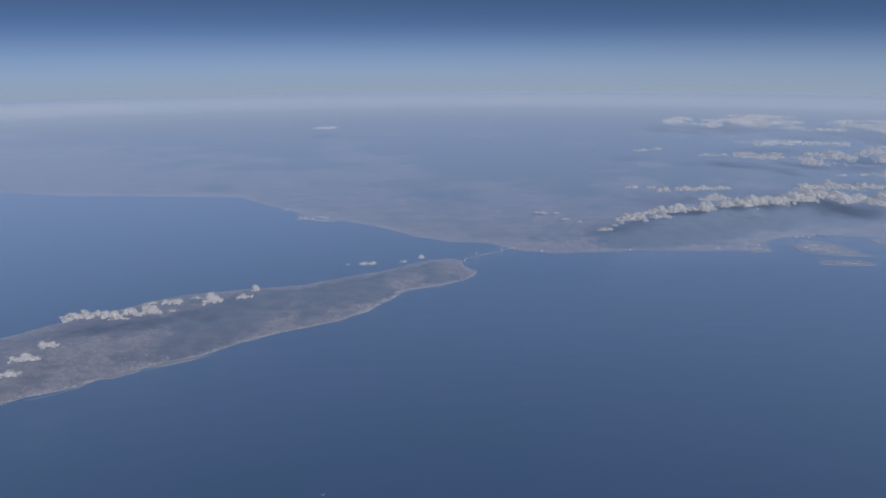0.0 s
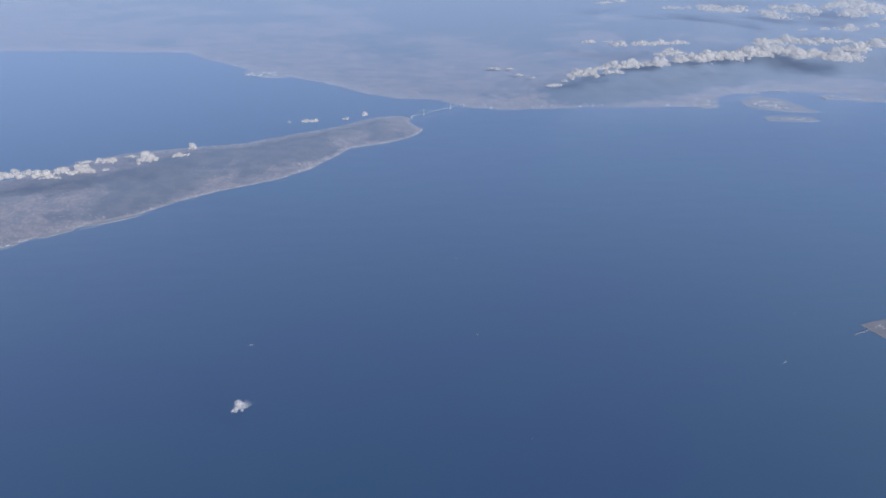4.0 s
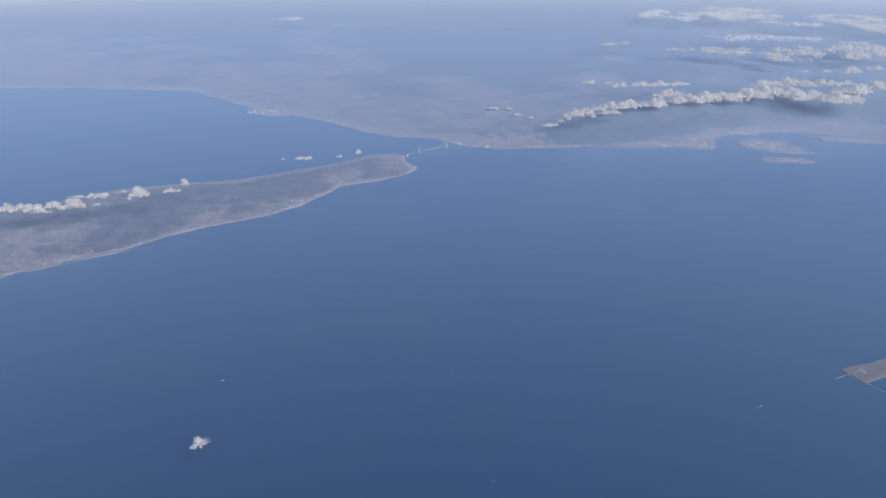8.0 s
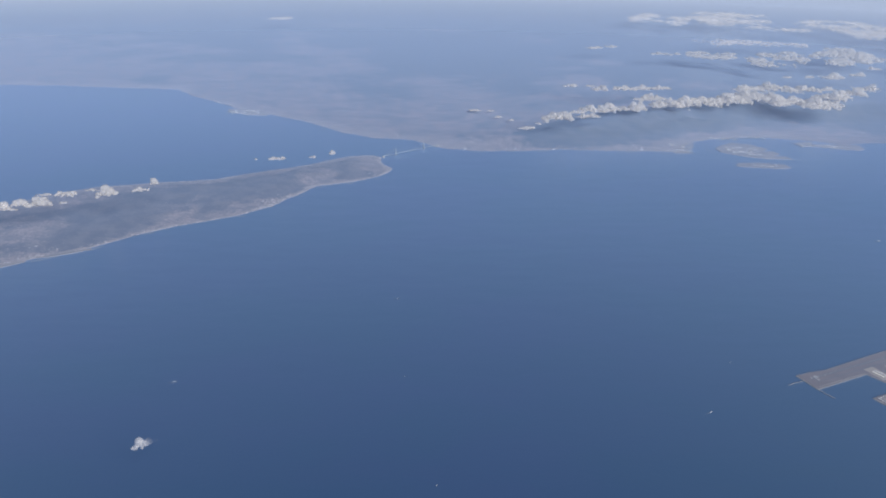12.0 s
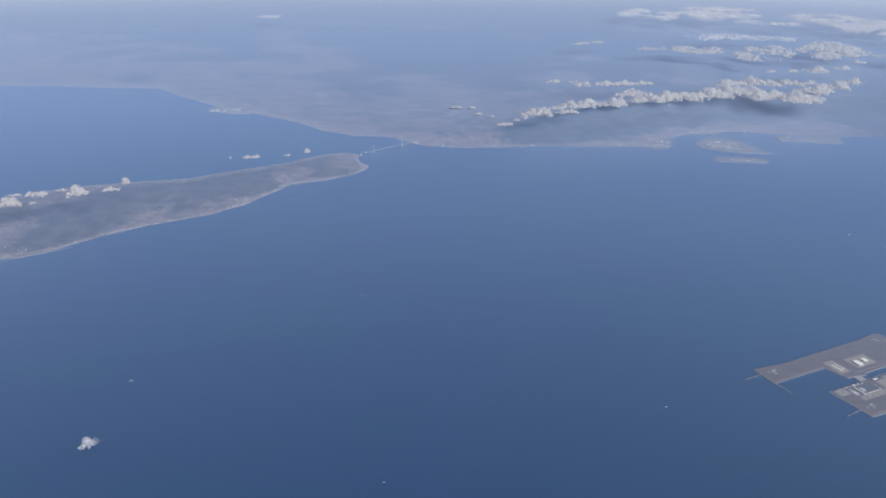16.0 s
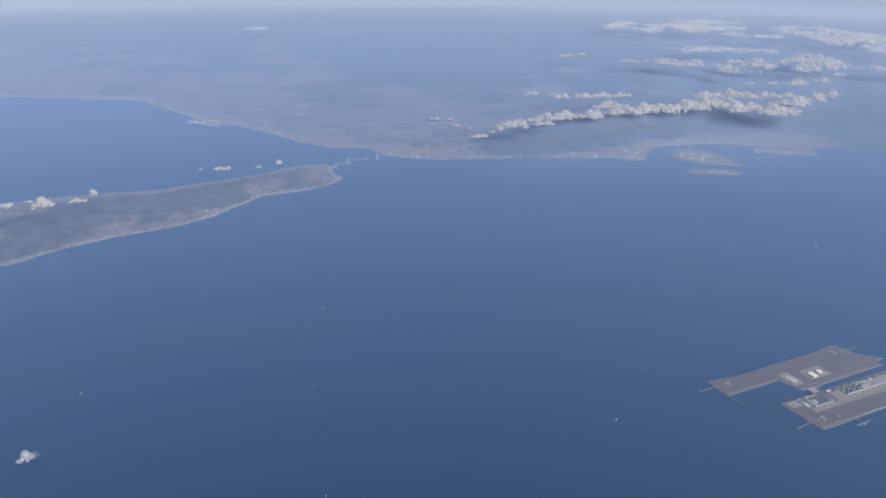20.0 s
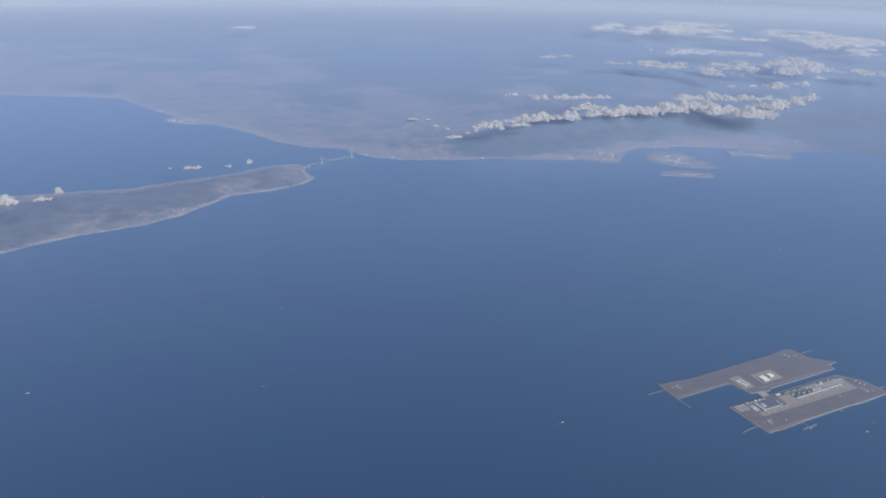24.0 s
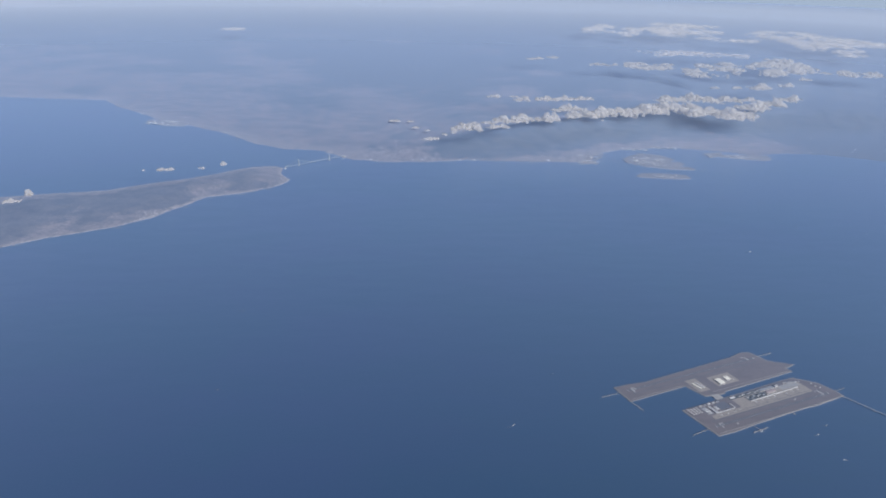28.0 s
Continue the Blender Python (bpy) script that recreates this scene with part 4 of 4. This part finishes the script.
def airliner(u, v, turn):
    """A parked airliner: tube, swept wings, tailplane, fin, engines."""
    ob = thing("airliner", (0, 0, 0), "white airliner parked on the airport apron", "aircraft", "parked airliners")
    ob.matrix_world = pose(*AIR_AT, 0, 0, AIR_TURN) @ pose(u, v, TOPZ + 0.02, 0, 0, turn)
    bm = bmesh.new()
    rows = [(-1.0, 0.03, 0.2), (-0.6, 0.085, 0.16), (0.7, 0.095, 0.15), (0.92, 0.07, 0.14), (1.0, 0.01, 0.13)]
    loops = [[bm.verts.new((x, r * math.cos(a * math.pi / 4), z + r * math.sin(a * math.pi / 4))) for a in range(8)] for x, r, z in rows]
    for p, q in zip(loops, loops[1:]):
        for i in range(8):
            bm.faces.new((p[i], p[(i + 1) % 8], q[(i + 1) % 8], q[i]))
    part("fuselage", bm, white_roof, ob)
    for s in (-1, 1):
        bm = bmesh.new()
        slab(bm, [(0.25, 0), (-0.45, 0.95 * s), (-0.6, 0.95 * s), (-0.15, 0)][::s], 0.1, 0.13)
        part("wing", bm, pale_roof, ob)
        bm = bmesh.new()
        slab(bm, [(-0.78, 0), (-1.0, 0.34 * s), (-1.08, 0.34 * s), (-0.98, 0)][::s], 0.2, 0.22)
        part("tailplane", bm, pale_roof, ob)
        part("engine", box(bmesh.new(), 0.02, 0.35 * s, 0.02, 0.2, 0.09, 0.09), grey_roof, ob)
        part("wheel_leg", box(bmesh.new(), -0.05, 0.12 * s, -0.02, 0.06, 0.05, 0.12), dark_roof, ob)
    part("fin", beam(bmesh.new(), (-0.82, 0, 0.22), (-1.04, 0, 0.46), 0.02, 0.2), grey_roof, ob)
    part("nose_leg", box(bmesh.new(), 0.75, 0, -0.02, 0.05, 0.04, 0.1), dark_roof, ob)
    return ob


plane = airliner(77.5, -52.2, 100)
for k in range(1, 15):
    if k % 2 == 0 and k != 8:
        copy_thing(plane, pose(*AIR_AT, 0, 0, AIR_TURN) @ pose(77.5 + 2.75 * k, -52.2 + 0.05 * (k % 3), TOPZ + 0.02, 0, 0, 90 + (k * 37) % 13))
for u, v, a in ((45.0, -55.2, 20), (50.2, -55.4, 15), (56.5, -55.0, 200), (60.8, -54.6, 95), (70.0, -26.5, 40), (85.0, -24.5, 130), (58.2, -20.5, 185), (58.2, -24.0, 180)):
    copy_thing(plane, pose(*AIR_AT, 0, 0, AIR_TURN) @ pose(u, v, TOPZ + 0.02, 0, 0, a))


def tank(u, v, r, h):
    ob = thing("fuel_tank", (0, 0, 0), "round pale fuel tank in a tank farm", "tank", "fuel tanks")
    ob.matrix_world = pose(*AIR_AT, 0, 0, AIR_TURN) @ pose(u, v, TOPZ)
    bm = bmesh.new()
    bmesh.ops.create_cone(bm, cap_ends=True, segments=20, radius1=r, radius2=r, depth=h, matrix=Matrix.Translation((0, 0, h / 2)))
    part("shell", bm, pale_roof, ob)
    bm = bmesh.new()
    bmesh.ops.create_cone(bm, cap_ends=True, segments=20, radius1=r * 1.02, radius2=r * 0.1, depth=h * 0.2, matrix=Matrix.Translation((0, 0, h * 1.1)))
    part("roof", bm, white_roof, ob)
    part("ladder", box(bmesh.new(), r, 0, 0, 0.06, 0.12, h), grey_roof, ob)
    return ob


first = tank(28.4, -42.3, 0.46, 0.4)
for i in range(4):
    for j in range(5):
        if i or j:
            copy_thing(first, pose(*AIR_AT, 0, 0, AIR_TURN) @ pose(28.4 + i * 2.2, -42.3 - j * 1.35, TOPZ))


def pier(name, a, b, w, label, posts=True, z=0.35):
    m = pose(*AIR_AT, 0, 0, AIR_TURN)
    ob = tagged(new(name), label, "pier")
    a, b = m @ Vector((*a, z)), m @ Vector((*b, z))
    part("deck", beam(bmesh.new(), a, b, w, 0.16), concrete, ob)
    n = int((b - a).length / 1.2)
    for k in range(n + 1) if posts else ():
        p = a + (b - a) * k / max(n, 1)
        part("pile", box(bmesh.new(), p.x, p.y, -0.8, w * 0.8, 0.16, z + 0.8), concrete, ob)
    return ob


LIGHTS = "narrow approach-light pier on piles"
pier("light_pier", (0.4, -7), (-14.5, -7), 0.26, LIGHTS)
pier("light_pier", (124.3, -6.5), (138, -6.5), 0.26, LIGHTS)
pier("light_pier", (26.8, -63.5), (12.5, -65), 0.26, LIGHTS)
pier("light_pier", (138.5, -63.3), (147, -63.2), 0.26, LIGHTS)
pier("breakwater", (0.4, -18.8), (1.6, -31), 0.5, "straight rubble breakwater off the airport", False, 0.2)
pier("oil_jetty", (55, -72), (56, -77.5), 0.3, "jetty with a tanker berth")
pier("oil_berth", (50, -77.8), (62.5, -77.2), 0.55, "tanker berth platform off the airport")
pier("oil_berth", (90, -71.0), (90, -73.5), 0.7, "short service quay by the runway", False)

# road and rail bridge to the shore
m = pose(*AIR_AT, 0, 0, AIR_TURN)
link_bridge = thing("truss_bridge", (0, 0, 0), "long truss bridge from the airport to the shore", "bridge")
p0, p1 = Vector((494, 441.5, 0.9)), Vector((585, 322, 0.9))
part("deck", beam(bmesh.new(), p0, p1, 0.42, 0.2), pale_roof, link_bridge)
n = 30
for k in range(n + 1):
    p = p0 + (p1 - p0) * k / n
    part("pier", box(bmesh.new(), p.x, p.y, -0.8, 0.36, 0.3, 1.6, -53), concrete, link_bridge)

# ---- ships ----
def ship(x, y, heading, length, hull, house, wake, label):
    length, wake = length * 0.75, wake * 0.8
    ob = thing("ship", (x, y, 0), label, "ship", "ships in the bay", turn=heading)
    w = length * 0.17
    bm = bmesh.new()
    plan = [(-0.5, -0.5), (0.3, -0.5), (0.42, -0.3), (0.5, 0), (0.42, 0.3), (0.3, 0.5), (-0.5, 0.5)]
    low = [bm.verts.new((a * length * 0.95, b * w * 0.8, -0.1)) for a, b in plan]
    top = [bm.verts.new((a * length, b * w, length * 0.06)) for a, b in plan]
    bm.faces.new(top)
    for i in range(len(plan)):
        j = (i + 1) % len(plan)
        bm.faces.new((low[i], low[j], top[j], top[i]))
    part("hull", bm, hull, ob)
    part("deckhouse", box(bmesh.new(), -length * 0.36, 0, length * 0.06, length * 0.12, w * 0.85, length * 0.1), house, ob, "white deckhouse")
    part("funnel", box(bmesh.new(), -length * 0.43, 0, length * 0.06, length * 0.035, w * 0.3, length * 0.13), dark_roof, ob)
    for k in range(3):
        part("hatch", box(bmesh.new(), length * (-0.18 + 0.19 * k), 0, length * 0.06, length * 0.14, w * 0.7, length * 0.02), house, ob)
    part("mast", box(bmesh.new(), length * 0.4, 0, length * 0.06, length * 0.02, length * 0.02, length * 0.1), house, ob)
    if wake:
        bm = bmesh.new()
        rows = 14
        line = [[bm.verts.new((-length * 0.45 - wake * k / rows, s * (w * 0.35 + wake * 0.05 * k / rows), 0.03)) for s in (-1, 1)] for k in range(rows + 1)]
        for p, q in zip(line, line[1:]):
            bm.faces.new((p[0], p[1], q[1], q[0]))
        part("wake", bm, wake_mat.m, ob, "pale churned wake")
    return ob


wake_mat = Mat("wake", 0.7, (0.55, 0.62, 0.70))
wake_mat.set("Alpha", wake_mat.grade(wake_mat.noise(0.9, 4, 0.7), 0.35, 0.7, 0.05, 0.55))
W = "white-housed cargo ship under way"
for x, y, head, length, hull, wake in ((60, 565, 20, 3.4, hull_dark, 3), (-83, 436, 25, 2.6, white_roof, 4), (70, 446, 165, 2.2, hull_dark, 2), (267, 407, 30, 2.6, white_roof, 5), (93, 335, 60, 1.8, white_roof, 1.5),
                                       (301, 469, 10, 2.2, hull_dark, 2), (533, 707, 25, 4.2, white_roof, 7), (613, 781, 0, 3.2, hull_dark, 4), (679, 760, 120, 3.4, white_roof, 5), (467, 409, 5, 2.6, hull_dark, 2),
                                       (457, 399, 20, 2.4, white_roof, 3), (461, 374, 160, 2.6, white_roof, 2), (400, 990, 10, 3.2, white_roof, 2)):
    ship(x, y, head, length, hull, white_roof, wake, W if hull is hull_dark else "small white ship with a pale wake")
ship(397, 372, 27, 3.4, steel, white_roof, 0, "pale green tanker moored at the oil berth").matrix_world = pose(*AIR_AT, 0, 0, AIR_TURN) @ pose(56, -78.6, 0.0, 0, 0, 2)


# ---- harbour walls of the island and the mainland ----
def harbour_wall(points, w, label):
    ob = thing("harbour_wall", (0, 0, 0), label, "breakwater", "harbour walls")
    for a, b in zip(points, points[1:]):
        part("mound", beam(bmesh.new(), (*a, 0.0), (*b, 0.0), w * 0.45, 0.3), stone, ob)
    return ob


for pts in ([(-352, 572), (-336, 582), (-318, 597)], [(-291, 622), (-281, 630)], [(-276, 631), (-262, 641), (-258, 646)], [(-236, 659), (-226, 670)], [(-199, 703), (-193, 706), (-192, 711)],
            [(-120, 756), (-112, 757)], [(-66, 824), (-63, 828)], [(-50, 858), (-44, 862)], [(-18, 874), (-10, 876)], [(12, 894), (19, 895)]):
    harbour_wall(pts, 0.9, "pale concrete wall of a small harbour")
for pts in ([(138, 1024), (150, 1025)], [(228, 1031), (246, 1034)], [(340, 1032), (366, 1032)], [(400, 1030), (432, 1027)], [(470, 1060), (478, 1036)], [(560, 1004), (590, 1010)], [(648, 1060), (690, 1062)], [(-92, 1152), (-80, 1142)], [(-160, 1212), (-146, 1202)]):
    harbour_wall(pts, 1.1, "long pale breakwater off the city shore")


# ---- towns ----
def town(name, n, area, height_of, weight, seed, material, label, sizes, tall=0.35):
    rng = np.random.default_rng(seed)
    x0, y0, x1, y1 = area
    x, y = rng.uniform(x0, x1, n), rng.uniform(y0, y1, n)
    z, d = height_of(x, y)
    ok = weight(x, y, z, d) > rng.random(n)
    x, y, z = x[ok], y[ok], z[ok]
    s = rng.uniform(*sizes, (2, len(x))) * (1 + 1.2 * (rng.random(len(x)) > 0.9))
    rows = np.stack([x, y, z - 0.3, s[0], s[1], 0.3 + tall * rng.random(len(x)) ** 2, rng.uniform(0, 3.2, len(x))], 1)
    return tagged(many_boxes(name, rows.tolist(), material), label, "buildings", kind="stuff")


def island_towns(x, y, z, d):
    cluster = fbm(x, y, 45, 3, 71) ** 3 * 6
    return np.where((d > 0.5) & (d < 26) & (z < 3.5), np.clip(cluster * np.exp(-d / 8), 0, 1), 0)


def main_towns(x, y, z, d):
    cluster = fbm(x, y, 80, 4, 81) ** 2 * 2.2
    return np.where((d > 0.5) & (z < 3.0), np.clip(cluster * np.exp(-d / 60), 0, 1), 0)


for k, (mat_, word) in enumerate(((white_roof, "white"), (town_roof, "pale beige"), (tile_roof, "brownish grey"))):
    town("town_buildings", (2600, 6000, 12000)[k], (-520, 500, 40, 1000), island_height, island_towns, 900 + k, mat_, f"small {word} roofs of shore towns on the island", (0.25, 0.7) if k == 0 else (0.4, 1.1), 0.2)
    town("town_buildings", (1800, 5000, 14000)[k], (-420, 1020, 860, 1420), main_height, main_towns, 910 + k, mat_, f"small {word} roofs of the mainland cities", (0.5, 1.4), 0.5)


for k, (mat_, word) in enumerate(((white_roof, "white"), (town_roof, "pale beige"))):
    town("town_buildings", (420, 1500)[k], (-372, 560, -262, 665), island_height, lambda x, y, z, d: np.where((d > 0.5) & (d < 34), np.clip(fbm(x, y, 30, 3, 77) ** 2 * 2.4 * np.exp(-d / 16), 0, 1), 0), 930 + k, mat_, f"packed {word} roofs of the island's port town", (0.3, 0.75), 0.2)
    town("town_buildings", (220, 500)[k], (-130, 745, -60, 850), island_height, lambda x, y, z, d: np.where((d > 0.5) & (d < 22), np.clip(fbm(x, y, 22, 3, 78) ** 2 * 2.0 * np.exp(-d / 10), 0, 1), 0), 940 + k, mat_, f"packed {word} roofs of a shore town", (0.3, 0.8), 0.2)


for k, area in enumerate(((100, 1025, 450, 1085), (-420, 1090, -40, 1460))):
    town("town_buildings", (600, 2600)[k], area, main_height, lambda x, y, z, d: np.where((d > 0.3) & (d < 9) & (z < 2.5), np.clip((fbm(x, y, 40, 3, 83) - 0.5) * 5, 0, 1), 0), 950 + k, white_roof, "white roofs of works along the city's waterfront", (0.5, 1.7))


def quay_sheds(area, n, seed, label, size=1.0):
    rng = np.random.default_rng(seed)
    x0, y0, x1, y1 = area
    for k in range(n):
        m = pose(rng.uniform(x0, x1), rng.uniform(y0, y1), 0.5, 0, 0, rng.choice([8.0, 98.0]))
        ob = tagged(new("quay_shed"), label, "warehouse", "sheds on the port islands")
        ob.matrix_world = m
        sx, sy, h = size * rng.uniform(1.5, 5), size * rng.uniform(0.9, 1.8), rng.uniform(0.2, 0.5)
        part("wall", box(bmesh.new(), 0, 0, 0, sx, sy, h), grey_roof, ob)
        part("roof", box(bmesh.new(), 0, 0, h, sx + 0.1, sy + 0.1, 0.08, 0, 0.94), (white_roof, pale_roof, white_roof, grey_roof, glint_white_roof, town_roof, pale_roof)[k % 7], ob)


quay_sheds((500, 1026, 546, 1066), 70, 1, "pale shed on a port island's quay")
quay_sheds((500, 968, 540, 978), 12, 4, "low shed on the flat harbour island")
quay_sheds((614, 1076, 636, 1096), 6, 2, "pale shed on a small port island")
quay_sheds((-262, 1240, -204, 1272), 30, 3, "long pale works shed on reclaimed land", 1.7)
quay_sheds((496, 1108, 536, 1122), 14, 5, "long shed along the port's shore", 1.3)
quay_sheds((548, 1118, 584, 1132), 10, 6, "long shed along the port's shore", 1.3)
quay_sheds((424, 1036, 452, 1080), 22, 7, "pale shed by the city's wharves")
quay_sheds((642, 1068, 696, 1084), 14, 8, "pale shed on a long reclaimed quay")
quay_sheds((-330, 596, -322, 600), 4, 9, "low pale shed on the town quay", 0.5)
